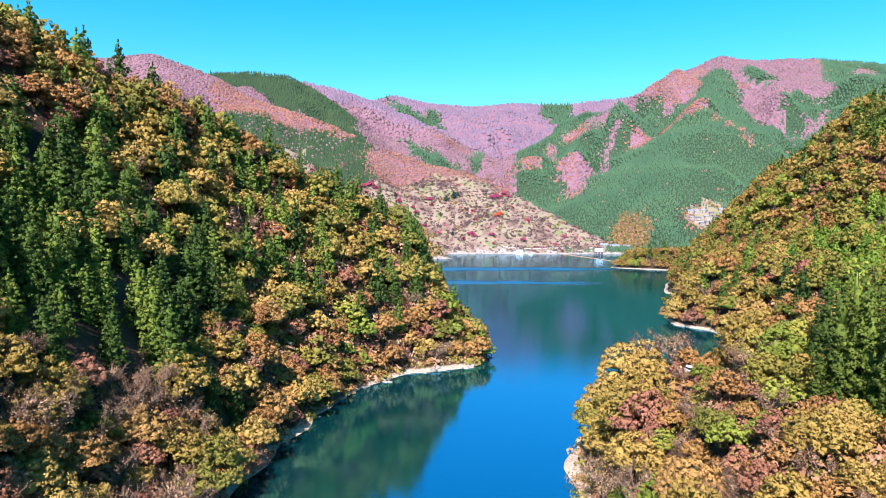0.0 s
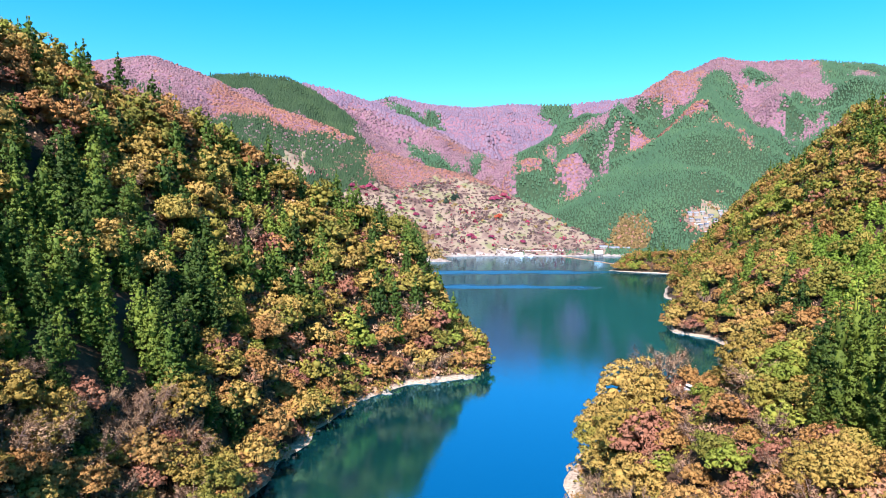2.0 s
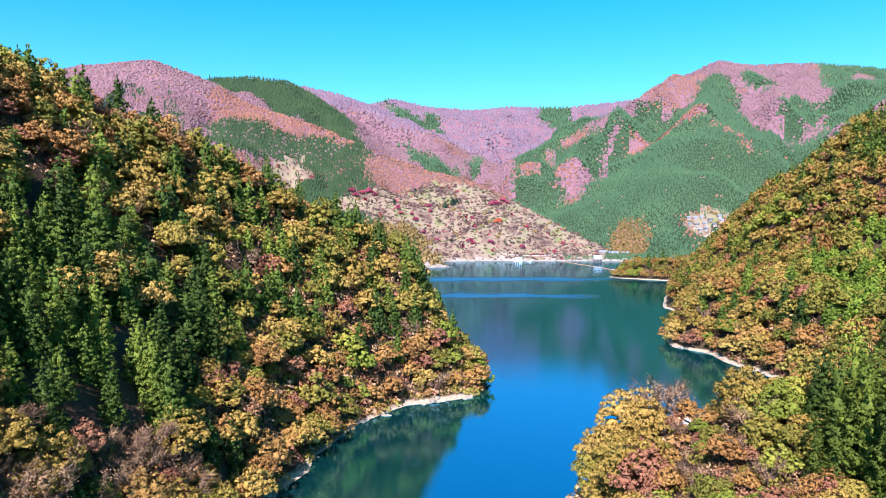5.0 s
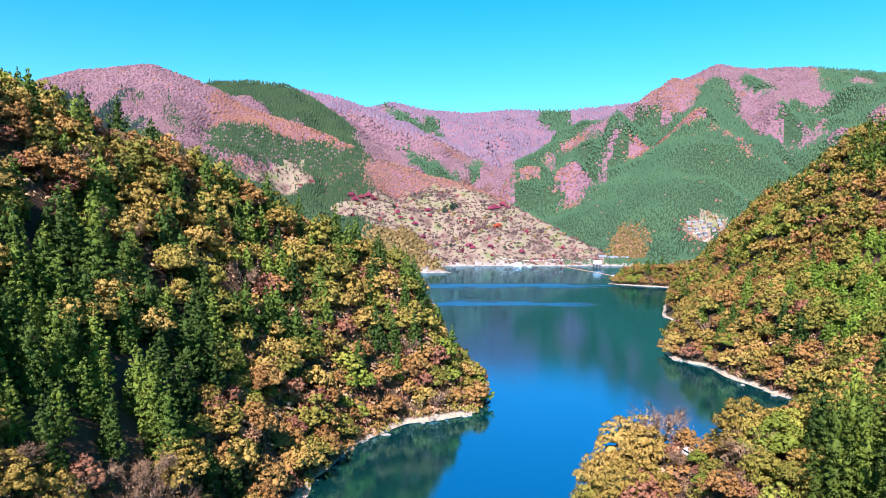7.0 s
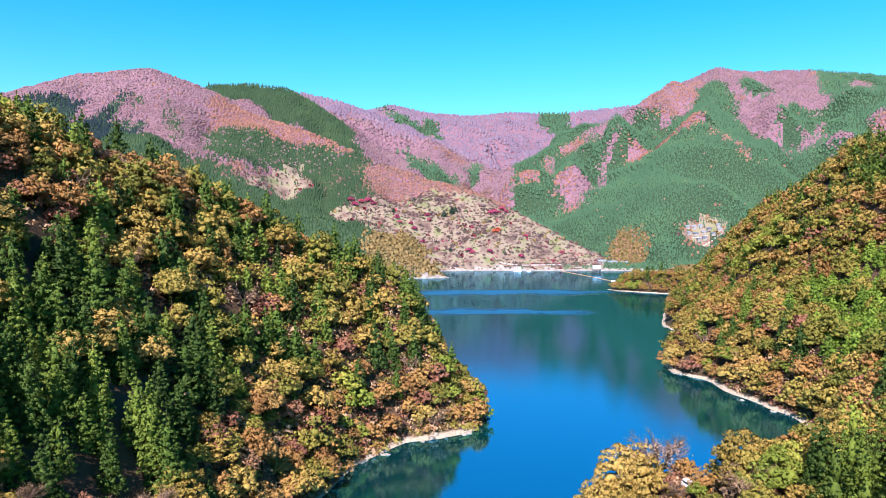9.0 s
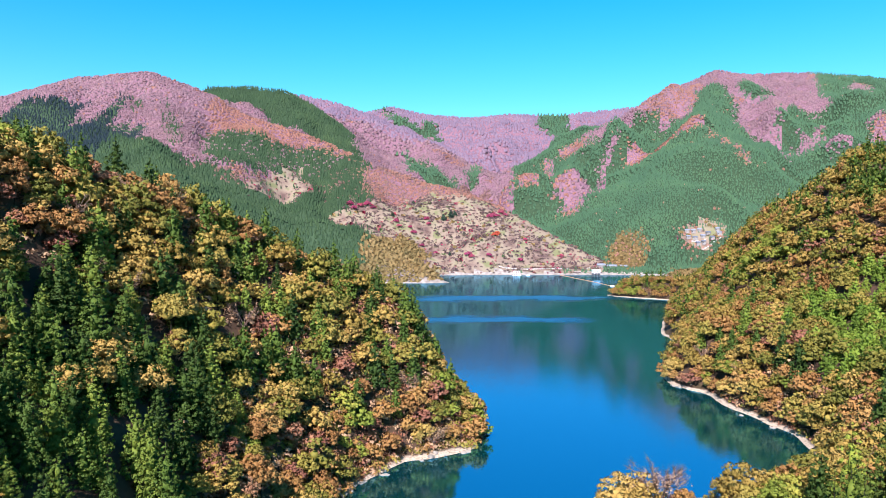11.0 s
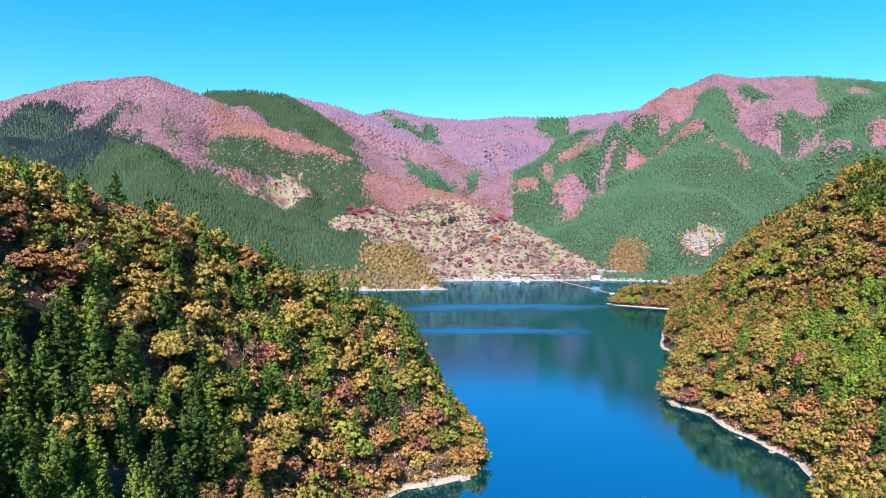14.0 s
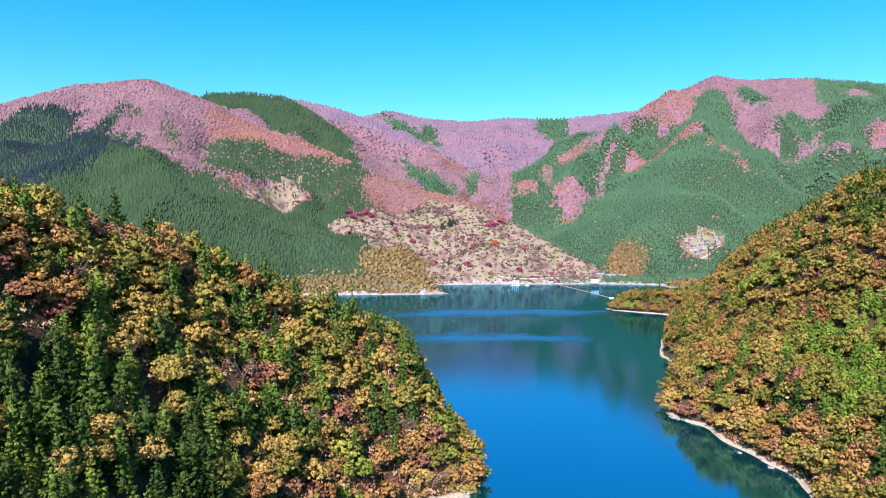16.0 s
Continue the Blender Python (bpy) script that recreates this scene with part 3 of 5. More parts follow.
def conifer(height, radius, tufts, each, half, slim=0.72, fatness=2.1, middle=0.42):
    """A straight stem with drooping boughs of tufts, narrowing to a tip."""
    level = (np.arange(tufts) + 0.5) / tufts
    level = 0.06 + 0.92 * (1 - np.sqrt(1 - level))
    ang = np.arange(tufts) * 2.4 + rng.uniform(-0.5, 0.5, tufts)
    lobes = 1 + 0.16 * np.sin(ang * 3 + level * 9) + 0.1 * np.sin(ang * 2 - level * 21)
    out = radius * (1 - level) ** slim * lobes * np.where(rng.uniform(size=tufts) < 0.8, rng.uniform(0.8, 1.1, tufts), rng.uniform(0.3, 0.8, tufts))
    centres = np.stack([np.cos(ang) * out, np.sin(ang) * out, level * height + rng.uniform(-0.3, 0.3, tufts) - 0.15 * out], 1)
    fat = rng.uniform(0.65, 1.3, tufts) * (0.75 + 0.4 * (1 - level)) * radius * fatness / math.sqrt(tufts)
    hub = np.stack([np.zeros(tufts), np.zeros(tufts), centres[:, 2] - 0.25 * radius], 1)
    crown = puffs(centres, fat, each, half, 0.35, hub, 0.85)
    tip = sprays(np.stack([np.zeros(10), np.zeros(10), height * np.linspace(0.9, 1.01, 10)], 1), unit(10) + [0, 0, 0.4], half * 0.8)
    heart = [lump(np.array([0, 0, height * a]), 1.0, 7, 3, 1.0) for a in (0.16, 0.34, 0.52, 0.7)]
    heart = [((v - [0, 0, height * a]) * [radius * middle * (1 - a) ** slim, radius * middle * (1 - a) ** slim, height * 0.13] + [0, 0, height * a], t, n) for (v, t, n), a in zip(heart, (0.16, 0.34, 0.52, 0.7))]
    return joined([tube((0, 0, -2.0), (0, 0, height * 0.96), 0.22, 0.03, 6)]), joined([crown, tip, *heart])


def tufted_cedar(height, radius, tufts, each, half):
    return conifer(height, radius, tufts, each, half, 0.66, 2.0, 0.36)


def round_conifer(height, radius, tufts, each, half):
    return conifer(height, radius, tufts, each, half, 0.5)


def bare_tree(height, radius, tufts, each, half):
    """A leafless tree: limbs, branches and fans of fine twigs, with a few last leaves."""
    wood, tips, ways = [tube((0, 0, -2.0), (0.1, 0.1, height * 0.3), 0.2, 0.15, 6)], [], []
    for i in range(7):
        a = i * 0.9 + rng.uniform(-0.3, 0.3)
        base = np.array([0.1, 0.1, height * rng.uniform(0.18, 0.4)])
        end = np.array([math.cos(a) * radius * 0.6, math.sin(a) * radius * 0.6, height * rng.uniform(0.5, 0.9)])
        wood.append(tube(base, end, 0.12, 0.06))
        for j in range(4):
            s = base + (end - base) * rng.uniform(0.4, 1.0)
            e = s + unit(1)[0] * radius * 0.3 + np.array([math.cos(a), math.sin(a), 0.8]) * radius * 0.24
            wood.append(tube(s, e, 0.06, 0.035, 3))
            for k in range(3):
                q = s + (e - s) * rng.uniform(0.3, 1.0)
                f = q + unit(1)[0] * radius * 0.2 + np.array([math.cos(a), math.sin(a), 0.7]) * radius * 0.14
                wood.append(tube(q, f, 0.035, 0.02, 3))
                tips.append(f)
                ways.append(f - s)
    tips, ways = np.array(tips), even(np.array(ways))
    n = tufts * 8
    pick = rng.integers(0, len(tips), n)
    foot = tips[pick] - ways[pick] * rng.uniform(0, 1.2, (n, 1))
    way = even(ways[pick] + 0.55 * rng.normal(size=(n, 3)) + [0, 0, 0.25])
    across = even(np.cross(way, unit(n))) * half * 0.17
    length = rng.uniform(0.7, 1.7, (n, 1))
    fan = np.stack([foot - across, foot + across, foot + way * length], 1).reshape(-1, 3)
    twigs = (fan, np.arange(n * 3).reshape(-1, 3), np.repeat(even(way + [0, 0, 0.3]), 3, axis=0))
    m = tufts * max(each // 6, 1)
    spot = rng.integers(0, len(tips), m)
    leaves = sprays(tips[spot] + rng.normal(size=(m, 3)) * 0.45, ways[spot] + [0, 0, 0.3], half * 0.6)
    return joined(wood), joined([twigs, leaves])


SHAPES = {
    "cedar": (conifer, 15.5, 3.5, "tall dark green cedar on the steep lake slope", "cedar_tree", "needles"),
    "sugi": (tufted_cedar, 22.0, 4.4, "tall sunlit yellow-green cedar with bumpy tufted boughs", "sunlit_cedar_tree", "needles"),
    "green": (round_conifer, 11.0, 3.2, "bright green conifer on the sunny hillside", "conifer_tree", "needles"),
    "gold": (broadleaf, 11.0, 4.6, "broadleaf tree in golden yellow autumn leaf", "golden_tree", "leaves"),
    "olive": (broadleaf, 11.0, 4.8, "broadleaf tree turning from green to yellow", "turning_tree", "leaves"),
    "orange": (broadleaf, 10.0, 4.4, "broadleaf tree with orange-brown autumn leaves", "orange_tree", "leaves"),
    "russet": (broadleaf, 8.5, 3.8, "small tree with russet red autumn leaves", "russet_tree", "leaves"),
    "lime": (broadleaf, 10.0, 4.4, "broadleaf tree still in fresh green leaf", "green_tree", "leaves"),
    "bare": (bare_tree, 8.5, 4.4, "nearly leafless tree with grey-brown spreading twigs", "bare_tree", "twig"),
}


# tufts on a crown, sprays on a tuft, half a spray's size: for the nearest, near, middle and outer trees
FINENESS = {"nearest": (220, 34, 0.13), "close": (160, 26, 0.155), "middle": (105, 16, 0.235), "outer": (64, 9, 0.39)}


def tree(kind, mats, level):
    """One tree of the kind: an Empty at its foot with trunk and crown."""
    shape, height, radius, label, name, word = SHAPES[kind]
    tufts, each, half = FINENESS[level]
    if kind == "sugi":
        tufts = int(tufts * 1.6)
    elif kind in ("cedar", "green"):
        tufts, half = int(tufts * 1.5), half * 0.95
    wood, crown = shape(height, radius, tufts, each, half)
    root = new(name)
    for part_name, (v, t, n), mat in (("trunk", wood, GREY_BARK if kind == "bare" else BARK), ("crown", crown, mats)):
        ob = new(part_name, quick_mesh(part_name, v, t, mat, n))
        ob.parent = root
    return tagged(root, label, "tree", "trees on the near lake slopes")


# ---- where the near trees stand ----


def spots(x0, x1, y0, y1, step, seed):
    r = np.random.default_rng(seed)
    xs, ys = np.meshgrid(np.arange(x0, x1, step), np.arange(y0, y1, step * 0.87))
    xs = xs + (np.arange(xs.shape[0]) % 2)[:, None] * step / 2
    xs, ys = xs.ravel() + r.uniform(-0.45, 0.45, xs.size) * step, ys.ravel() + r.uniform(-0.45, 0.45, xs.size) * step
    return xs, ys, r


def near_kinds(px, py, r):
    """Kinds of near trees: stands, and a mixed wood between them."""
    kind = cover(px, py, (STANDS_NEAR, STANDS_NEAR_EAST), np.full(px.shape, "mix", dtype="<U9"))
    u = r.uniform(size=px.shape) + 0.18 * wave(px, py, 30, 41)
    picks = {
        "mix": np.select([u < 0.28, u < 0.54, u < 0.8, u < 0.9, u < 0.93, u < 0.985], ["gold", "olive", "orange", "russet", "bare", "lime"], "cedar"),
        "mixed": np.select([u < 0.22, u < 0.36, u < 0.66, u < 0.86, u < 0.94], ["gold", "olive", "orange", "russet", "bare"], "lime"),
        "bare": np.select([u < 0.3, u < 0.48, u < 0.7, u < 0.88], ["bare", "russet", "orange", "gold"], "olive"),
        "thicket": np.select([u < 0.30, u < 0.55, u < 0.8], ["bare", "russet", "orange"], "gold"),
        "point": np.select([u < 0.22, u < 0.33, u < 0.56, u < 0.76, u < 0.9], ["gold", "lime", "olive", "russet", "orange"], "bare"),
        "cedar": np.select([u < np.where(py > 190, 0.52, 0.84), u < 0.9], ["cedar", "olive"], "gold"),
        "lime": np.where(u < 0.75, "lime", "gold"),
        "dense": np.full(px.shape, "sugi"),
        "green": np.where(u < 0.8, "green", "olive"),
    }
    picks["mix"] = np.where((px > 150) & (r.uniform(size=px.shape) < 0.07), "cedar", picks["mix"])
    picks["mix"] = np.where((px < 30) & (r.uniform(size=px.shape) < np.where(px < -60, 0.18, 0.1)), "cedar", picks["mix"])
    res = kind.copy()
    for stand, pick in picks.items():
        res = np.where(kind == stand, pick, res)
    return np.where((res == "cedar") & (shore_dist(px, py) < 8), "gold", res)


sx, sy, sr = spots(-215, 430, 34, 980, 6.0, 5)
cx, cy, cr = spots(-130, 340, 60, 480, 6.6, 6)
clad = cover(cx, cy, (STANDS_NEAR, STANDS_NEAR_EAST), np.full(cx.shape, "mix", dtype="<U9"))
firs = np.isin(clad, ("cedar", "dense", "green"))
wide_set = ~np.isin(cover(sx, sy, (STANDS_NEAR, STANDS_NEAR_EAST), np.full(sx.shape, "mix", dtype="<U9")), ("cedar", "dense", "green"))
sx, sy = np.concatenate([sx[wide_set], cx[firs]]), np.concatenate([sy[wide_set], cy[firs]])
sd = shore_dist(sx, sy)
west_side = (sx < 25) & (sy < 345) & (sx > -10 - 0.7 * sy) & (sy < 232 + 0.76 * (sx + 138))
east_side = (sx > 15) & (sx < 0.7 * sy + 20)
keep = (sy < 430) | (sy > 700) | (sr.uniform(size=sx.shape) < 0.8)
keep &= (sd > np.where((sy > 500) & (sy < 700), 6.0, np.where((sx > 100) & (sy < 345), 3.2, 1.0))) & ~((np.hypot(sx + 2, sy - 252) < 20) & (sd < 4.2)) & (west_side | east_side) & ~((sx > 25) & (sy < 45))
sx, sy, sd = sx[keep], sy[keep], sd[keep]
clear = (sx > 15) & (sx < 36) & (sy < 180) & (sd < np.where(sy < 135, 3.0, 6.5))
sx, sy, sd = sx[~clear], sy[~clear], sd[~clear]
skind = near_kinds(sx, sy, sr)
# young growth that closes the twiggy thickets
tx, ty, tr = spots(-120, 92, 36, 150, 4.3, 8)
scrub = cover(tx, ty, (STANDS_NEAR, STANDS_NEAR_EAST), np.full(tx.shape, "mix", dtype="<U9"))
ok = np.isin(scrub, ("bare", "thicket")) & (shore_dist(tx, ty) > 1.5) & (np.abs(tx) < 0.74 * ty + 12)
tx, ty = tx[ok], ty[ok]
sx, sy = np.concatenate([sx, tx]), np.concatenate([sy, ty])
skind = np.concatenate([skind, tr.choice(["bare", "orange", "russet", "gold"], tx.shape, p=[0.62, 0.15, 0.13, 0.1])])
# single trees that stand out on the near point: place, kind, size
SPECIMENS = ((40, 158, "gold", 1.5), (46.5, 163, "gold", 1.62), (52, 160, "bare", 1.6), (35.5, 148, "olive", 1.35), (41, 150, "gold", 1.25), (62.5, 139, "gold", 1.35), (66, 133, "lime", 1.2), (60, 131, "bare", 1.1))
away = np.min([np.hypot(sx - q[0], sy - q[1]) for q in SPECIMENS], axis=0) > 3.6
sx, sy, skind = sx[away], sy[away], skind[away]
chosen = np.concatenate([np.zeros(len(sx)), [q[3] for q in SPECIMENS]])
sx, sy = np.concatenate([sx, [q[0] for q in SPECIMENS]]), np.concatenate([sy, [q[1] for q in SPECIMENS]])
skind = np.concatenate([skind, [q[2] for q in SPECIMENS]])
sz = land(sx, sy)
order = np.argsort(np.hypot(sx, sy))
NEAREST = {k: [tree(k, LEAF[k], "nearest") for _ in range(2)] for k in SHAPES}
CLOSE = {k: [tree(k, LEAF[k], "close") for _ in range(3)] for k in SHAPES}
MIDDLE = {k: [tree(k, LEAF[k], "middle") for _ in range(4)] for k in SHAPES}
OUTER = {k: [tree(k, LEAF[k], "outer") for _ in range(4)] for k in SHAPES}
first = {id(o): True for k in SHAPES for o in NEAREST[k] + CLOSE[k] + MIDDLE[k] + OUTER[k]}
used = {k: 0 for k in SHAPES}
rest = {k: [] for k in SHAPES}
place = np.random.default_rng(11)
for i in order:
    k = str(skind[i])
    d = math.hypot(sx[i], sy[i])
    # tall crowns at the tip of the near point, low ones behind it by the cove and in front of the big cedars
    local = 1.0
    if sx[i] > 28 and 128 < sy[i] < 200 and sx[i] < 0.56 * sy[i]:
        local = 1.25 if sx[i] < 0.31 * sy[i] else 0.5 if sx[i] < 0.43 * sy[i] else 1.1
    elif sx[i] > 36 and 50 < sy[i] <= 128 and k != "sugi":
        local = 0.62
    size = local * place.uniform(0.9 if k == "sugi" else 0.72 if k == "cedar" else 0.62, 1.15 if k == "sugi" else 1.3)
    size = chosen[i] or size
    turn = place.uniform(0, 360)
    m = pose(sx[i], sy[i], sz[i] - 0.2, 0, 0, turn) @ Matrix.Diagonal((size * place.uniform(0.9, 1.1), size * place.uniform(0.9, 1.1), size, 1))
    if used[k] < 290 and d < 420:
        fit = d / max(size, 0.5) if k != "sugi" else d
        stock = NEAREST[k] if fit < 90 else CLOSE[k] if fit < 135 else MIDDLE[k] if d < 210 else OUTER[k]
        src = stock[used[k] % len(stock)]
        used[k] += 1
        if first.pop(id(src), None):
            src.matrix_basis = m
        else:
            copy_thing(src, Matrix.LocRotScale(m.translation, m.to_quaternion(), (1, 1, 1)) @ Matrix.Diagonal((*m.to_scale(), 1)) @ Matrix.Diagonal([1 / s for s in src.scale] + [1]))
    else:
        rest[k].append((sx[i], sy[i], sz[i] - 0.3, size, turn))


def strewn(name, template, rows, mat, label):
    """Many alike plants joined into one mesh."""
    v, t, n = template
    rows = np.asarray(rows)
    c, s = np.cos(np.radians(rows[:, 4])), np.sin(np.radians(rows[:, 4]))
    x = (v[None, :, 0] * c[:, None] - v[None, :, 1] * s[:, None]) * rows[:, 3:4] + rows[:, 0:1]
    y = (v[None, :, 0] * s[:, None] + v[None, :, 1] * c[:, None]) * rows[:, 3:4] + rows[:, 1:2]
    z = v[None, :, 2] * rows[:, 3:4] + rows[:, 2:3]
    verts = np.stack([x, y, z], -1).reshape(-1, 3)
    tris = (t[None] + (np.arange(len(rows)) * len(v))[:, None, None]).reshape(-1, 3)
    bent = np.stack([n[None, :, 0] * c[:, None] - n[None, :, 1] * s[:, None], n[None, :, 0] * s[:, None] + n[None, :, 1] * c[:, None], np.broadcast_to(n[None, :, 2], x.shape)], -1).reshape(-1, 3)
    me = quick_mesh(name, verts, tris, mat, bent)
    return tagged(new(name, me), label, "woodland", kind="stuff")


for o in [o for k in SHAPES for o in NEAREST[k] + CLOSE[k] + MIDDLE[k] + OUTER[k] if id(o) in first]:
    for piece in (*o.children, o):
        bpy.data.objects.remove(piece)


WOOD_NAMES = {"sugi": "sunlit_cedar_wood", "cedar": "cedar_wood", "green": "conifer_wood", "gold": "golden_wood", "olive": "turning_wood", "orange": "orange_wood", "russet": "russet_wood", "lime": "green_wood", "bare": "bare_wood"}
for k in SHAPES:
    shape, height, radius, label, name, word = SHAPES[k]
    tones = [tuple(e.color[:3]) for e in next(n for n in LEAF[k].node_tree.nodes if n.type == "VALTORGB").color_ramp.elements]
    mass = foliage(k + "_mass", tones, 6.0, 0.25, False)
    for word, low, high, tufts, each, grain in (("near_", 0, 430, 50, 7, 0.48), ("", 430, 2000, 30, 5, 0.6)):
        rows = [q for q in rest[k] if low <= math.hypot(q[0], q[1]) < high]
        if rows:
            strewn(word + WOOD_NAMES[k], shape(height, radius, tufts, each, grain)[1], rows, mass, "closed stand, each a " + label)

# ---- undergrowth on the near slopes ----
ux, uy, ur = spots(-190, 260, 34, 370, 3.1, 15)
vx, vy, _ = spots(-60, 20, 190, 305, 2.3, 16)
ux, uy = np.concatenate([ux, vx]), np.concatenate([uy, vy])
ud = shore_dist(ux, uy)
ok = (ud > 1.0) & (((ux < 25) & (ux > -40 - 0.7 * uy)) | ((ux > 15) & (ux < 0.75 * uy + 20))) & ~((np.hypot(ux + 2, uy - 252) < 20) & (ud < 3.6)) & ~((ux > 100) & (ud < 3.4))
shade = cover(ux, uy, (STANDS_NEAR, STANDS_NEAR_EAST), np.full(ux.shape, "mix", dtype="<U9"))
ok &= ~np.isin(shade, ("cedar", "dense", "green")) | (ud < 7) | ((shade == "cedar") & (uy > 190))
ux, uy, shade = ux[ok], uy[ok], shade[ok]
uk = ur.integers(0, 4, ux.shape)
UNDER = {"russet": ("russet_undergrowth", "reddish-brown low bushes under the trees"), "olive": ("olive_undergrowth", "yellow-green low bushes under the trees"),
         "orange": ("tan_undergrowth", "tan and orange low bushes under the trees"), "bare": ("grey_undergrowth", "grey-brown leafless scrub under the trees")}
uz = land(ux, uy)
for i, (k, (name, label)) in enumerate(UNDER.items()):
    centres = np.array([(0, 0, 0.3), (1.0, 0.3, 0.2), (-0.7, 0.8, 0.3), (0.1, -0.9, 0.1)])
    rows = np.stack([ux, uy, uz, ur.uniform(0.7, 1.9, ux.shape) * np.where(np.isin(shade, ("bare", "thicket")), 1.45, 1.0), ur.uniform(0, 360, ux.shape)], 1)
    for word, low, high, count, grain in (("near_", 0, 150, 190, 0.13), ("", 150, 900, 50, 0.28)):
        some = rows[(uk == i) & (np.hypot(ux, uy) >= low) & (np.hypot(ux, uy) < high)]
        strewn(word + name, lobed(centres, np.array([1.1, 0.8, 0.9, 0.8]), count, grain), some, LEAF[k], label)

# ---- far woods ----


def cone(sides=6, tall=3.4, wide=1.0):
    a = np.arange(sides) * 2 * math.pi / sides
    r = np.where(np.arange(sides) % 2, 0.62 * wide, 0.95 * wide)
    v = np.concatenate([np.stack([np.cos(a) * r, np.sin(a) * r, np.zeros(sides)], 1), [[0.05, 0, tall]]])
    i = np.arange(sides)
    return v, np.stack([i, (i + 1) % sides, np.full(sides, sides)], 1), even(v * [1, 1, 0.0] + [0, 0, 0.8])


def dome(sides=6):
    """A rounded uneven crown, with a skirt of boughs down to the ground."""
    a = np.arange(sides) * 2 * math.pi / sides
    low, high = rng.uniform(0.85, 1.15, sides), rng.uniform(0.55, 0.85, sides)
    v = np.concatenate([np.stack([np.cos(a) * low, np.sin(a) * low, np.full(sides, -0.9)], 1),
                        np.stack([np.cos(a + 0.5) * high, np.sin(a + 0.5) * high, rng.uniform(0.25, 0.5, sides)], 1), [[0.12, -0.08, 0.75]]])
    i = np.arange(sides)
    j = (i + 1) % sides
    return v, np.concatenate([np.stack([i, j, i + sides], 1), np.stack([j, j + sides, i + sides], 1), np.stack([i + sides, j + sides, np.full(sides, 2 * sides)], 1)]), even(v + [0, 0, 0.8])


def fuzzy(loose=9):
    """A leafless crown: a dim round of boughs in a haze of twigs."""
    v, t, n = dome(4)
    d = unit(loose)
    d[:, 2] = np.abs(d[:, 2])
    return joined([(v * 0.82, t, n), sprays(d * [0.95, 0.95, 0.75], d, 0.36, d + [0, 0, 0.8])])


def leafy(count, half):
    """A small rounded plant of loose leaf sprays."""
    centres = np.array([(0, 0, 0.3), (0.5, 0.2, 0.1), (-0.4, 0.4, 0.15), (0.0, -0.5, 0.1)])
    return lobed(centres, np.array([0.7, 0.5, 0.5, 0.5]), count, half)


FAR_STANDS = (STANDS_WEST, STANDS_WEST_LOW, STANDS_WEST_MID, STANDS_NORTH, STANDS_EAST, STANDS_EAST_LOW)


def far_base(fx, fy):
    """What grows on the far slopes outside the outlined stands."""
    base = np.where(fx > 150 + 0.12 * (fy - 1500), "cedar", "pink").astype("<U9")
    base = np.where((np.abs(fx + 410) < 240) & (fy > 1290) & (fy < 1480), "fir", base)
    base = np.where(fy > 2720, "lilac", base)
    base = np.where((fy < 1300) & (fx < 0), np.where((fx < -125) & (shore_dist(fx, fy) > 26), "fir", "golden"), base)
    return np.where((fy < 1300) & (fx >= 0), "golden", base)


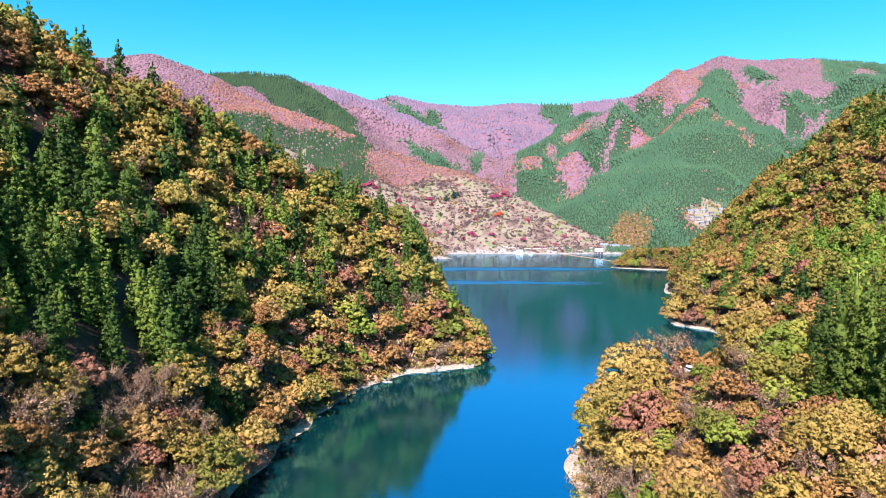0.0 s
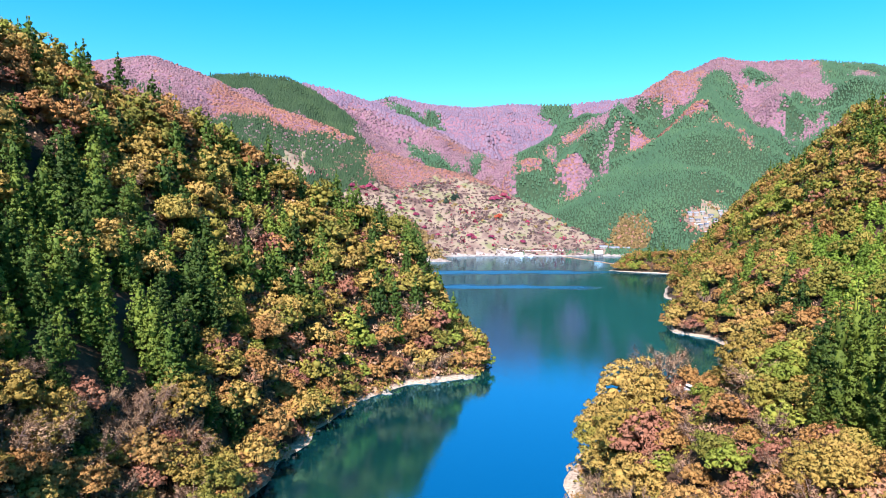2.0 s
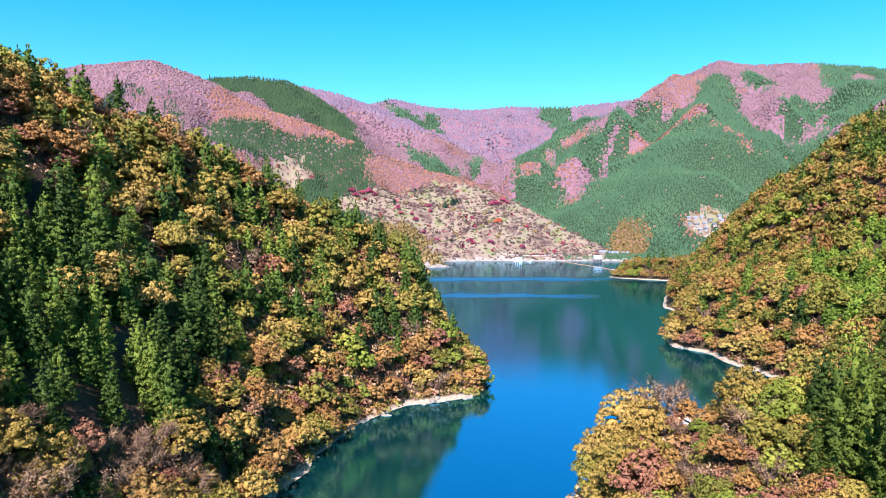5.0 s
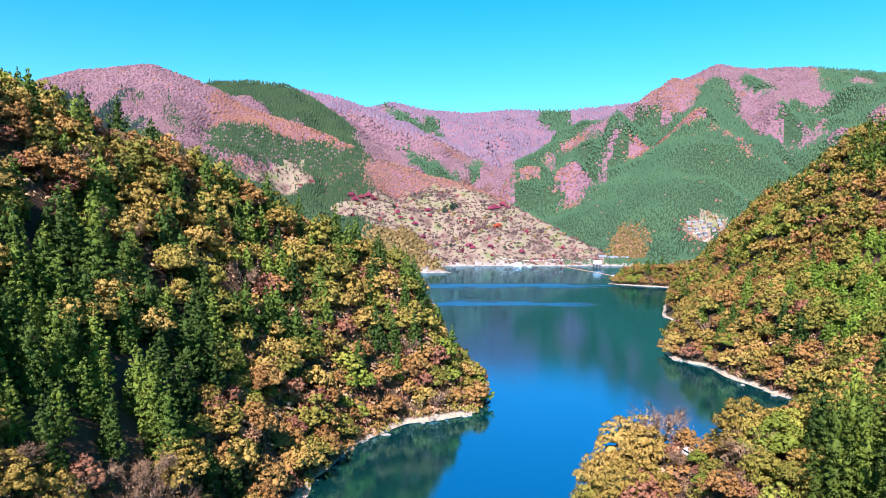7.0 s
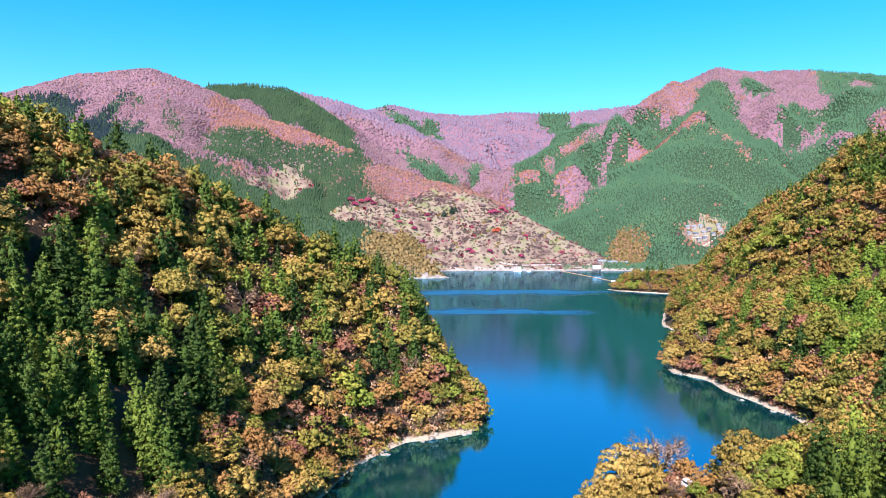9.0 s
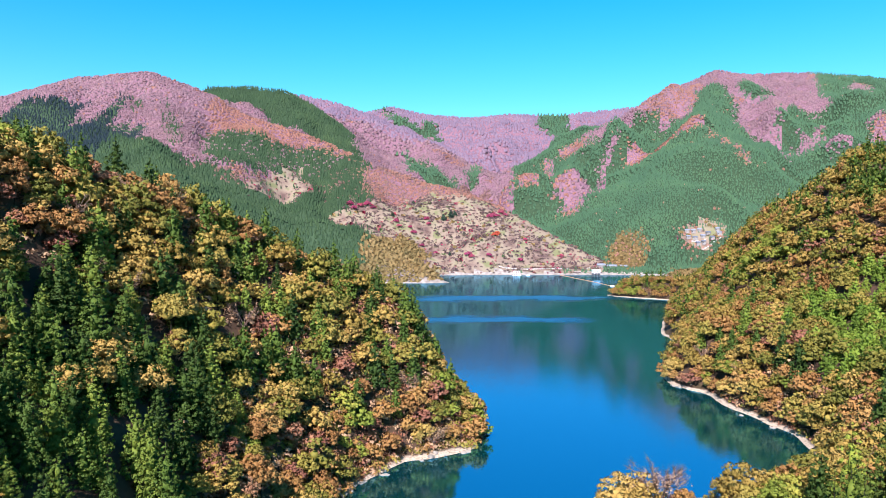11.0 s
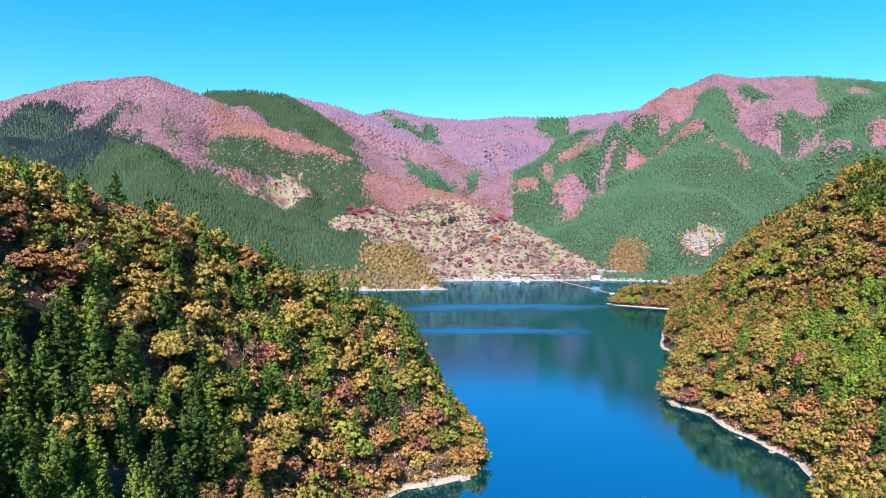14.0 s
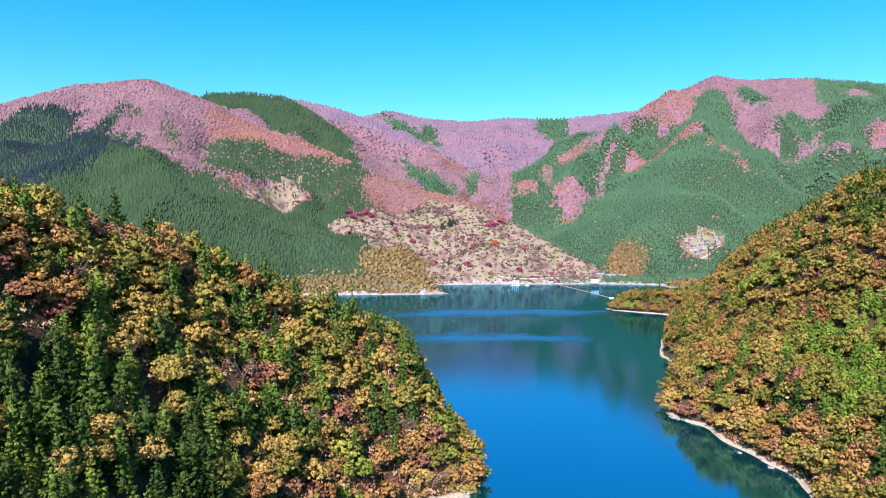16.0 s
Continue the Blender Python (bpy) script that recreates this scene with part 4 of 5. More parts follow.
far_rows = {}
for y0, y1, step, grow in ((985, 1700, 5.4, 3.2), (1700, 2600, 7.4, 4.3), (2600, 4250, 15.5, 8.4)):
    fx, fy, fr = spots(-0.74 * y1, 0.74 * y1, y0, y1, step, 77)
    rise = (land(fx, fy + 15) - land(fx, fy - 15)) / 30
    # the shaded north sides carry only thin woods
    ok = (np.abs(fx) < 0.74 * fy) & (shore_dist(fx, fy) > 7) & ((rise > (-0.14 if y0 < 2600 else -0.05)) | (fr.uniform(size=fx.shape) < 0.12))
    fx, fy = fx[ok], fy[ok]
    sx_, sy_ = fr.normal(size=fx.shape) * 9, fr.normal(size=fx.shape) * 9
    fk = cover(fx + sx_, fy + sy_, FAR_STANDS, far_base(fx + sx_, fy + sy_))
    mixed = fr.uniform(size=fx.shape)
    fk = np.where((fk == "cedar") & (mixed < 0.005), "orange", fk)
    fk = np.where((fk == "pink") & (mixed < 0.015 + 0.6 * (wave(fx, fy, 150, 51) > 0.4)), "orange", fk)
    fk = np.where((fk == "brush") & (mixed > 0.96 - 0.2 * (wave(fx, fy, 70, 71) > 0.35)), np.where(mixed > 0.985, "golden", np.where(mixed > 0.975, "pink", "brush")), fk)
    fk = np.where((fk == "clearing") & (fx > 300) & (mixed > 0.45) & (np.hypot(fx - 565, (fy - 1445) * 1.4) > 22), np.where(mixed > 0.86, "golden", "orange"), fk)
    fk = np.where((fk == "golden") & (fx > 300) & (mixed < 0.3), "orange", fk)
    fk = np.where((fk == "clearing") & (fx < 0) & (mixed > 0.86), "fir", fk)
    fk = np.where((fk == "fir") & (fy > 1560) & (fy < 2000) & (mixed < 0.16), "pink", fk)
    fz = land(fx, fy)
    fk = np.where((fk == "pink") & (fx < 150) & (fz + 45 * wave(fx, fy, 130, 81) + 30 * wave(fx, fy, 50, 82) < 225), "dusk", fk)
    for k in ("cedar", "fir", "dark", "pink", "dusk", "lilac", "orange", "golden"):
        sel = fk == k
        rows = np.stack([fx, fy, fz, grow * fr.uniform(0.75, 1.2, fx.shape) * (0.72 if k in ("cedar", "fir", "dark") else 1.18 if y1 < 1800 else 1.1), fr.uniform(0, 360, fx.shape)], 1)[sel]
        far_rows.setdefault(k + ("_low" if y1 < 1800 and k in ("pink", "orange", "golden") else ""), []).append(rows)
    open_ground = wave(fx, fy, 60, 61)
    sel = ((fk == "brush") & (mixed < 0.8 + 0.35 * open_ground)) | ((fk == "clearing") & (mixed < 0.3))
    big = np.where(fr.uniform(size=fx.shape) < 0.12, 1.8, 1.0)
    for k, low, high in (("brush", 0.0, 0.5), ("tawny", 0.5, 0.85), ("magenta", 0.85, 0.93), ("shrub", 0.93, 1.0)):
        w = fr.permutation(len(fx)) / len(fx)
        rows = np.stack([fx, fy, fz, fr.uniform(1.4, 3.3, fx.shape) * big, fr.uniform(0, 360, fx.shape)], 1)[sel & (np.mod(w * 7.3 + mixed, 1) >= low) & (np.mod(w * 7.3 + mixed, 1) < high)]
        far_rows.setdefault(k, []).append(rows)
FAR["dusk"] = foliage("dusky_bare_wood", [(0.123, 0.07, 0.064), (0.209, 0.119, 0.098), (0.285, 0.178, 0.119)], 50, 0.3, False)
FAR["brush"] = foliage("dusky_shrubs", [(0.045, 0.035, 0.03), (0.09, 0.055, 0.055), (0.17, 0.1, 0.09)], 30, 0, False)
FAR["tawny"] = foliage("tawny_shrubs", [(0.13, 0.08, 0.06), (0.2, 0.13, 0.1), (0.18, 0.15, 0.08)], 30, 0, False)
FAR["magenta"] = foliage("crimson_shrubs", [(0.2, 0.02, 0.05), (0.3, 0.03, 0.07), (0.34, 0.06, 0.06)], 30, 0, False)
FAR["shrub"] = foliage("green_shrubs", [(0.03, 0.06, 0.02), (0.07, 0.1, 0.03), (0.16, 0.17, 0.05)], 30, 0, False)
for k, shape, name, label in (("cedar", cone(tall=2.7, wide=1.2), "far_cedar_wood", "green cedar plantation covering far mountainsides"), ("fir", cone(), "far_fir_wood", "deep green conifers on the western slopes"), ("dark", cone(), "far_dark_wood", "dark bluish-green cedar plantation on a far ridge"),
                              ("dusk", fuzzy(7), "dusky_hill_wood", "reddish-brown half-bare woods on the lower far slopes"),
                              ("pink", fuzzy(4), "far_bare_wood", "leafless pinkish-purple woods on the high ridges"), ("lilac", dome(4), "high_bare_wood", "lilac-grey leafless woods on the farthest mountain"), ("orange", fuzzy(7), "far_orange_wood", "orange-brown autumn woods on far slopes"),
                              ("brush", leafy(16, 0.45), "dusky_shrubs", "low dusky shrubs dotted over a pale grassy hillside"), ("tawny", leafy(16, 0.45), "tawny_shrubs", "tawny bushes on a pale grassy hillside"),
                              ("magenta", leafy(16, 0.45), "crimson_shrubs", "crimson maples scattered over a grassy hillside"), ("shrub", leafy(16, 0.45), "green_shrubs", "dark green bushes on a pale grassy hillside")):
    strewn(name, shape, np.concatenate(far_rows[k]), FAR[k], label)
for k, name, label in (("pink", "bare_hill_wood", "leafless pinkish woods above the lake"), ("orange", "orange_hill_wood", "orange-brown autumn woods above the lake"), ("golden", "golden_hill_wood", "olive and golden trees by the far shore")):
    strewn(name, leafy(24, 0.58) if k == "golden" else fuzzy(10), np.concatenate(far_rows[k + "_low"]), FAR[k], label)
tx, ty, tr = spots(-112, -42, 1141, 1157, 4.0, 91)
pale = foliage("pale_scrub", [(0.2, 0.16, 0.16), (0.28, 0.24, 0.24)], 30, 0, False)
strewn("pale_scrub", leafy(22, 0.4), np.stack([tx, ty, land(tx, ty), tr.uniform(1.5, 3.2, tx.shape), tr.uniform(0, 360, tx.shape)], 1), pale, "pale grey leafless scrub behind the far beach")


def hillside_tree(x, y, size, leaf, label, name, shape=broadleaf):
    """A single tree that stands out on the far grassy hillside."""
    wood, crown = shape(8.0, 3.2, 60, 8, 0.42) if shape is conifer else shape(6.0, 4.2, 60, 8, 0.45)
    root = new(name)
    for part_name, (v, t, n), mat in (("trunk", wood, BARK), ("crown", crown, leaf)):
        new(part_name, quick_mesh(part_name, v, t, mat, n)).parent = root
    root.matrix_basis = pose(x, y, float(land(np.array([x]), np.array([y]))[0]) - 0.2) @ Matrix.Diagonal((size, size, size, 1))
    return tagged(root, label, "tree", "single trees on the far hillside")


CRIMSON = foliage("crimson_leaves", [(0.2, 0.03, 0.07), (0.3, 0.045, 0.1), (0.34, 0.07, 0.09)], 3.0)
SCARLET = foliage("scarlet_leaves", [(0.34, 0.04, 0.03), (0.46, 0.07, 0.04), (0.5, 0.13, 0.05)], 3.0)
DARK_PINE = foliage("dark_pine_needles", [(0.012, 0.028, 0.018), (0.025, 0.05, 0.03), (0.045, 0.075, 0.04)], 3.0)
for x, y, size in ((7, 1515, 1.9), (24, 1530, 2.2), (33, 1538, 2.0), (-62, 1560, 1.3), (20, 1420, 1.1), (-105, 1500, 1.2)):
    hillside_tree(x, y, size, DARK_PINE, "dark green pine alone on a pale grassy hillside", "pine_tree", conifer)
for x, y, size in ((-201, 1508, 1.7), (-190, 1500, 1.6), (-178, 1515, 1.5), (-164, 1520, 1.8), (-150, 1512, 1.3), (-97, 1486, 1.4), (-90, 1478, 1.1), (-58, 1473, 1.4), (-66, 1480, 1.1), (-40, 1452, 1.0),
                   (112, 1530, 1.5), (122, 1534, 1.5), (141, 1566, 1.6), (150, 1560, 1.3), (132, 1545, 1.2), (-30, 1510, 1.3), (-26, 1497, 1.1), (58, 1393, 1.5), (64, 1388, 1.2), (100, 1392, 1.2), (166, 1396, 1.3), (-10, 1440, 1.0)):
    hillside_tree(x, y, size, CRIMSON, "crimson maple standing alone on a pale grassy hillside", "crimson_maple")
for x, y, size in ((119, 1461, 1.5), (124, 1466, 1.2)):
    hillside_tree(x, y, size, SCARLET, "bright scarlet maple alone on a pale grassy hillside", "scarlet_maple")

# grass on the open hillside, needles and twigs under the far woods
for extra in (MEADOW, CEDAR_FLOOR, TWIG_FLOOR, GRAVEL, LEAF_FLOOR):
    ground.data.materials.append(extra)
corner = np.stack([gx, gy], -1).reshape(-1, 2)
face_at = corner[np.array(quads)[:, 0]]
qx, qy = face_at[:, 0], face_at[:, 1]
face_kind = cover(qx, qy, FAR_STANDS, far_base(qx, qy))
slot = np.select([np.isin(face_kind, ("brush", "clearing")), np.isin(face_kind, ("cedar", "fir", "dark")), np.isin(face_kind, ("pink", "lilac", "orange")), face_kind == "golden"], [1, 2, 3, 5], 0)
slot = np.where((qy > 1280) & (qy < 1420) & (np.abs(qx - 140) < 190), 1, slot)
rim = shore_dist(qx, qy)
slot = np.where((qy < 985) | ((rim < 9) & (qy < 1100)), 0, slot)
slot = np.where((qy > 1100) & (rim < np.where(qy > 1300, 8, 5)), 4, slot)
ground.data.polygons.foreach_set("material_index", slot.astype(np.int32))

# ---- things people built round the lake ----


def plain(name, colour, rough=0.7, spot=0.25, size=1.0):
    """Painted, poured or sawn surface with faint stains at two scales."""
    m, t, b = material(name, rough, 0.3)
    geo = t.nodes.new("ShaderNodeNewGeometry")
    n1 = node(t, "ShaderNodeTexNoise", Scale=0.5 / size, Detail=6.0)
    t.links.new(geo.outputs["Position"], n1.inputs["Vector"])
    tone = ramp(t, [(0.3, tuple(c * (1 - spot) for c in colour)), (0.7, colour)])
    t.links.new(n1.outputs["Fac"], tone.inputs["Fac"])
    t.links.new(tone.outputs["Color"], b.inputs["Base Color"])
    return m


WHITE = plain("white_paint", (0.78, 0.77, 0.74))
PLASTER = plain("aged_plaster", (0.27, 0.25, 0.23))
CONCRETE = plain("weathered_concrete", (0.46, 0.43, 0.4), 0.85)
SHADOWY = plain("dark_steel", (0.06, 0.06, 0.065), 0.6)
GLASS = plain("window_glass", (0.03, 0.04, 0.05), 0.1, 0.1)
SLATE = plain("blue_grey_roof_tile", (0.1, 0.12, 0.16), 0.6)
PALE_ROOF = plain("pale_metal_roof", (0.21, 0.23, 0.27), 0.5)
ORANGE = plain("faded_orange_float", (0.62, 0.32, 0.16), 0.6)
ROCK = plain("pale_rock", (0.3, 0.26, 0.21), 0.9, 0.4)
RUBBER = plain("black_rubber", (0.02, 0.02, 0.02), 0.8)
WOOD = plain("grey_timber", (0.28, 0.23, 0.18), 0.85)


def box(bm, x0, x1, y0, y1, z0, z1, bevel=0.0):
    made = bmesh.ops.create_cube(bm, size=1.0)["verts"]
    bmesh.ops.transform(bm, matrix=Matrix.Translation(((x0 + x1) / 2, (y0 + y1) / 2, (z0 + z1) / 2)) @ Matrix.Diagonal((x1 - x0, y1 - y0, z1 - z0, 1)), verts=made)
    if bevel:
        edges = {e for v in made for e in v.link_edges}
        bmesh.ops.bevel(bm, geom=list(edges), offset=bevel, segments=1, affect="EDGES")
    return bm


def rod(bm, a, b, r, sides=8):
    a, b = Vector(a), Vector(b)
    m = Matrix.Translation((a + b) / 2) @ (b - a).to_track_quat("Z", "Y").to_matrix().to_4x4()
    bmesh.ops.create_cone(bm, cap_ends=True, segments=sides, radius1=r, radius2=r, depth=(b - a).length, matrix=m)
    return bm


def part(name, bm, mat, parent, label=""):
    """One mesh object under a thing or under a part."""
    me = bpy.data.meshes.new(name)
    bm.to_mesh(me)
    bm.free()
    me.materials.append(mat)
    ob = new(name, me)
    ob.parent = parent
    return tagged(ob, label)


def ground_at(x, y):
    return float(land(np.array([x]), np.array([y]))[0])


def intake_tower(x, y):
    """A white machine house on tall dark legs standing in the lake."""
    root = new("intake_tower")
    for dx in (-7, 0, 7):
        for dy in (-4.5, 4.5):
            part("leg", rod(bmesh.new(), (dx, dy, -12), (dx, dy, 7.0), 0.8, 10), SHADOWY, root, "dark steel leg")
    for z in (1.6, 4.4):
        for dy in (-4.5, 4.5):
            part("brace", box(bmesh.new(), -7, 7, dy - 0.2, dy + 0.2, z, z + 0.5), SHADOWY, root, "dark steel brace")
    part("platform", box(bmesh.new(), -8.6, 8.6, -6, 6, 7.0, 7.9, 0.1), CONCRETE, root, "concrete platform slab")
    house = part("machine_house", box(bmesh.new(), -7.8, 7.8, -5, 5, 7.9, 13.2, 0.08), WHITE, root)
    for dx in (-5.4, -1.8, 1.8, 5.4):
        part("window", box(bmesh.new(), dx - 0.8, dx + 0.8, -5.06, -4.9, 10.0, 11.6), GLASS, house, "dark window")
    part("roof", box(bmesh.new(), -8.4, 8.4, -5.6, 5.6, 13.2, 13.9, 0.12), WHITE, root, "flat white roof slab")
    rail = bmesh.new()
    for dx in np.linspace(-8.4, 8.4, 9):
        rod(rail, (dx, -5.8, 7.9), (dx, -5.8, 9.0), 0.05, 4)
    rod(rail, (-8.4, -5.8, 9.0), (8.4, -5.8, 9.0), 0.05, 4)
    part("railing", rail, WHITE, root, "white steel railing")
    part("footbridge", box(bmesh.new(), -1.0, 1.0, 6, 66, 7.3, 7.8), CONCRETE, root, "narrow concrete footbridge")
    root.matrix_basis = pose(x, y, 0, 0, 0, 4) @ Matrix.Diagonal((0.88, 0.88, 1.0, 1))
    return tagged(root, "white intake tower on dark legs standing in the lake", "intake tower")


def landing_stage(x, y):
    """A white steel gantry over a floating deck."""
    root = new("landing_stage")
    part("deck", box(bmesh.new(), -9, 9, -3, 3, -0.3, 0.7, 0.05), CONCRETE, root, "pale floating deck")
    for dx in (-6, -2, 2, 6):
        part("post", box(bmesh.new(), dx - 0.3, dx + 0.3, -0.35, 0.35, 0.7, 9.5, 0.05), WHITE, root)
    for z in (4.6, 9.0):
        part("beam", box(bmesh.new(), -6.5, 6.5, -0.3, 0.3, z, z + 0.55, 0.05), WHITE, root)
    part("hut", box(bmesh.new(), 1.6, 6.4, -2, 2, 0.7, 3.4, 0.05), WHITE, root, "small white hut")
    root.matrix_basis = pose(x, y, 0)
    return tagged(root, "white steel landing stage on the far lake shore", "landing stage")


def boat(x, y):
    root = new("boat")
    hull = bmesh.new()
    ring = [(-1.5, -4, 0.9), (1.5, -4, 0.9), (1.5, 2, 1.0), (0, 5, 1.4), (-1.5, 2, 1.0)]
    low = [(-1.0, -3.7, -0.3), (1.0, -3.7, -0.3), (1.0, 2, -0.3), (0, 4, -0.1), (-1.0, 2, -0.3)]
    top, bottom = [hull.verts.new(p) for p in ring], [hull.verts.new(p) for p in low]
    hull.faces.new(top)
    hull.faces.new(bottom[::-1])
    for i in range(5):
        j = (i + 1) % 5
        hull.faces.new((top[j], top[i], bottom[i], bottom[j]))
    part("hull", hull, WHITE, root)
    part("cabin", box(bmesh.new(), -1.1, 1.1, -2.5, 1.2, 0.9, 2.9, 0.15), WHITE, root)
    part("windscreen", box(bmesh.new(), -1.0, 1.0, 1.18, 1.26, 1.9, 2.7), GLASS, root, "dark windscreen")
    root.matrix_basis = pose(x, y, 0, 0, 0, 70)
    return tagged(root, "small white work boat moored by the shore", "boat")


def float_boom():
    """A chain of floats across the arm of the lake."""
    root = new("float_boom")
    line = [(238, 1333), (250, 1240), (262, 1150), (270, 1062)]
    one = bmesh.new()
    rod(one, (0, -1.45, 0.15), (0, 1.45, 0.15), 0.55, 8)
    first_float = part("float", one, ORANGE, root, "faded orange float")
    n, made = 92, 0
    path = []
    for k in range(n):
        s = k / (n - 1) * 3
        i = min(int(s), 2)
        f = s - i
        a, b = line[i], line[i + 1]
        path.append((a[0] + (b[0] - a[0]) * f, a[1] + (b[1] - a[1]) * f, math.degrees(math.atan2(b[1] - a[1], b[0] - a[0])) - 90))
    for px, py, turn in path:
        ob = first_float if made == 0 else first_float.copy()
        if made:
            scene.collection.objects.link(ob)
        ob.matrix_basis = pose(px, py, 0.0, 0, 0, turn)
        made += 1
    part("end_buoy", box(bmesh.new(), 267, 274, 1056, 1060, -0.4, 1.6, 0.3), WHITE, root, "white end float")
    cable = bmesh.new()
    for a, b in zip(line, line[1:]):
        rod(cable, (*a, 0.1), (*b, 0.1), 0.12, 5)
    part("cable", cable, SHADOWY, root)
    return tagged(root, "long line of orange floats strung across the lake", "float boom")


def guard_rail():
    root = new("guard_rail")
    xs = np.linspace(120, 318, 67)
    post = bmesh.new()
    box(post, -0.35, 0.35, -0.25, 0.25, -0.6, 1.5, 0.04)
    first_post = part("post", post, WHITE, root)
    at = []
    for i, x in enumerate(xs):
        y = 1372 + 4 * math.sin(x / 40)
        z = np.mean([ground_at(x + k, y) for k in (-24, -12, 0, 12, 24)])
        at.append((x, y, z))
        ob = first_post if i == 0 else first_post.copy()
        if i:
            scene.collection.objects.link(ob)
        ob.matrix_basis = pose(x, y, z)
    for a, b in zip(at, at[1:]):
        bar = bmesh.new()
        rod(bar, (a[0], a[1], a[2] + 1.2), (b[0], b[1], b[2] + 1.2), 0.18, 4)
        part("rail", bar, WHITE, root)
    return tagged(root, "white guard rail along the lakeside road", "guard rail")


def house(x, y, turn, width, depth, height, roof, walls=PLASTER):
    """A small gabled farmhouse."""
    root = new("farmhouse")
    wall = bmesh.new()
    box(wall, -width / 2, width / 2, -depth / 2, depth / 2, -3.0, height)
    w = part("wall", wall, walls, root)
    rise = depth * 0.32
    top = bmesh.new()
    o = 0.7
    pts = [(-width / 2 - o, -depth / 2 - o, height - 0.3), (width / 2 + o, -depth / 2 - o, height - 0.3), (width / 2 + o, depth / 2 + o, height - 0.3), (-width / 2 - o, depth / 2 + o, height - 0.3),
           (-width / 2 - o, 0, height + rise), (width / 2 + o, 0, height + rise)]
    v = [top.verts.new(p) for p in pts]
    for f in ((0, 1, 5, 4), (2, 3, 4, 5), (1, 2, 5), (3, 0, 4), (3, 2, 1, 0)):
        top.faces.new([v[i] for i in f])
    r = part("roof", top, roof, root)
    part("ridge_cap", box(bmesh.new(), -width / 2 - o, width / 2 + o, -0.25, 0.25, height + rise - 0.1, height + rise + 0.3), roof, r)
    n = max(2, int(width / 3))
    for i in range(n):
        cx = -width / 2 + (i + 0.5) * width / n
        if i == n // 2:
            part("door", box(bmesh.new(), cx - 0.55, cx + 0.55, -depth / 2 - 0.06, -depth / 2 + 0.05, 0.0, 2.0), WOOD, root)
        else:
            win = part("window", box(bmesh.new(), cx - 0.85, cx + 0.85, -depth / 2 - 0.05, -depth / 2 + 0.05, 0.9, 2.1), GLASS, root)
            part("frame", box(box(bmesh.new(), cx - 0.95, cx + 0.95, -depth / 2 - 0.09, -depth / 2, 2.1, 2.25), cx - 0.95, cx + 0.95, -depth / 2 - 0.09, -depth / 2, 0.78, 0.9), WOOD, win)
    root.matrix_basis = pose(x, y, ground_at(x, y) + 0.3, 0, 0, turn)
    what = "blue-grey tiled" if roof is SLATE else "pale metal"
    return tagged(root, "pale plastered farmhouse with a " + what + " roof on the hillside", "house", "hamlet on the far hillside")


def retaining_wall(x0, x1, y):
    root = new("retaining_wall")
    n = int((x1 - x0) / 6)
    for i in range(n):
        a = x0 + i * 6
        z = ground_at(a + 3, y)
        part("panel", box(bmesh.new(), a, a + 5.9, y - 0.4, y + 0.4, z - 2.5, z + 1.6), CONCRETE, root)
    return tagged(root, "pale concrete terrace wall below the hamlet", "retaining wall")


def van(x, y, turn):
    """A small white van parked among the trees."""
    root = new("parked_van")
    body = bmesh.new()
    box(body, -0.74, 0.74, -1.65, 1.65, 0.3, 1.1, 0.1)
    box(body, -0.7, 0.7, -1.6, 1.1, 1.1, 1.85, 0.14)
    shell = part("body", body, WHITE, root)
    part("rear_window", box(bmesh.new(), -0.58, 0.58, -1.63, -1.57, 1.2, 1.65), GLASS, shell, "dark rear window")
    part("windscreen", box(bmesh.new(), -0.6, 0.6, 1.06, 1.13, 1.2, 1.7), GLASS, shell, "dark windscreen")
    for sx_ in (-0.715, 0.715):
        part("side_window", box(bmesh.new(), sx_ - 0.02, sx_ + 0.02, -1.3, 0.9, 1.2, 1.65), GLASS, shell, "dark side window")
        part("tail_light", box(bmesh.new(), sx_ * 0.88 - 0.08, sx_ * 0.88 + 0.08, -1.69, -1.62, 0.7, 1.0), plain("red_lens", (0.5, 0.03, 0.03), 0.3), shell, "red tail light")
    for wx in (-0.66, 0.66):
        for wy in (-1.05, 1.05):
            wheel = part("wheel", rod(bmesh.new(), (wx - 0.08, wy, 0.28), (wx + 0.08, wy, 0.28), 0.28, 16), RUBBER, root, "black tyre")
            part("rim", rod(bmesh.new(), (wx - 0.1, wy, 0.28), (wx + 0.1, wy, 0.28), 0.16, 12), PALE_ROOF, wheel, "grey metal rim")
    root.matrix_basis = pose(x, y, ground_at(x, y), 0, 0, turn)
    return tagged(root, "small white van parked among the trees on the point", "van")


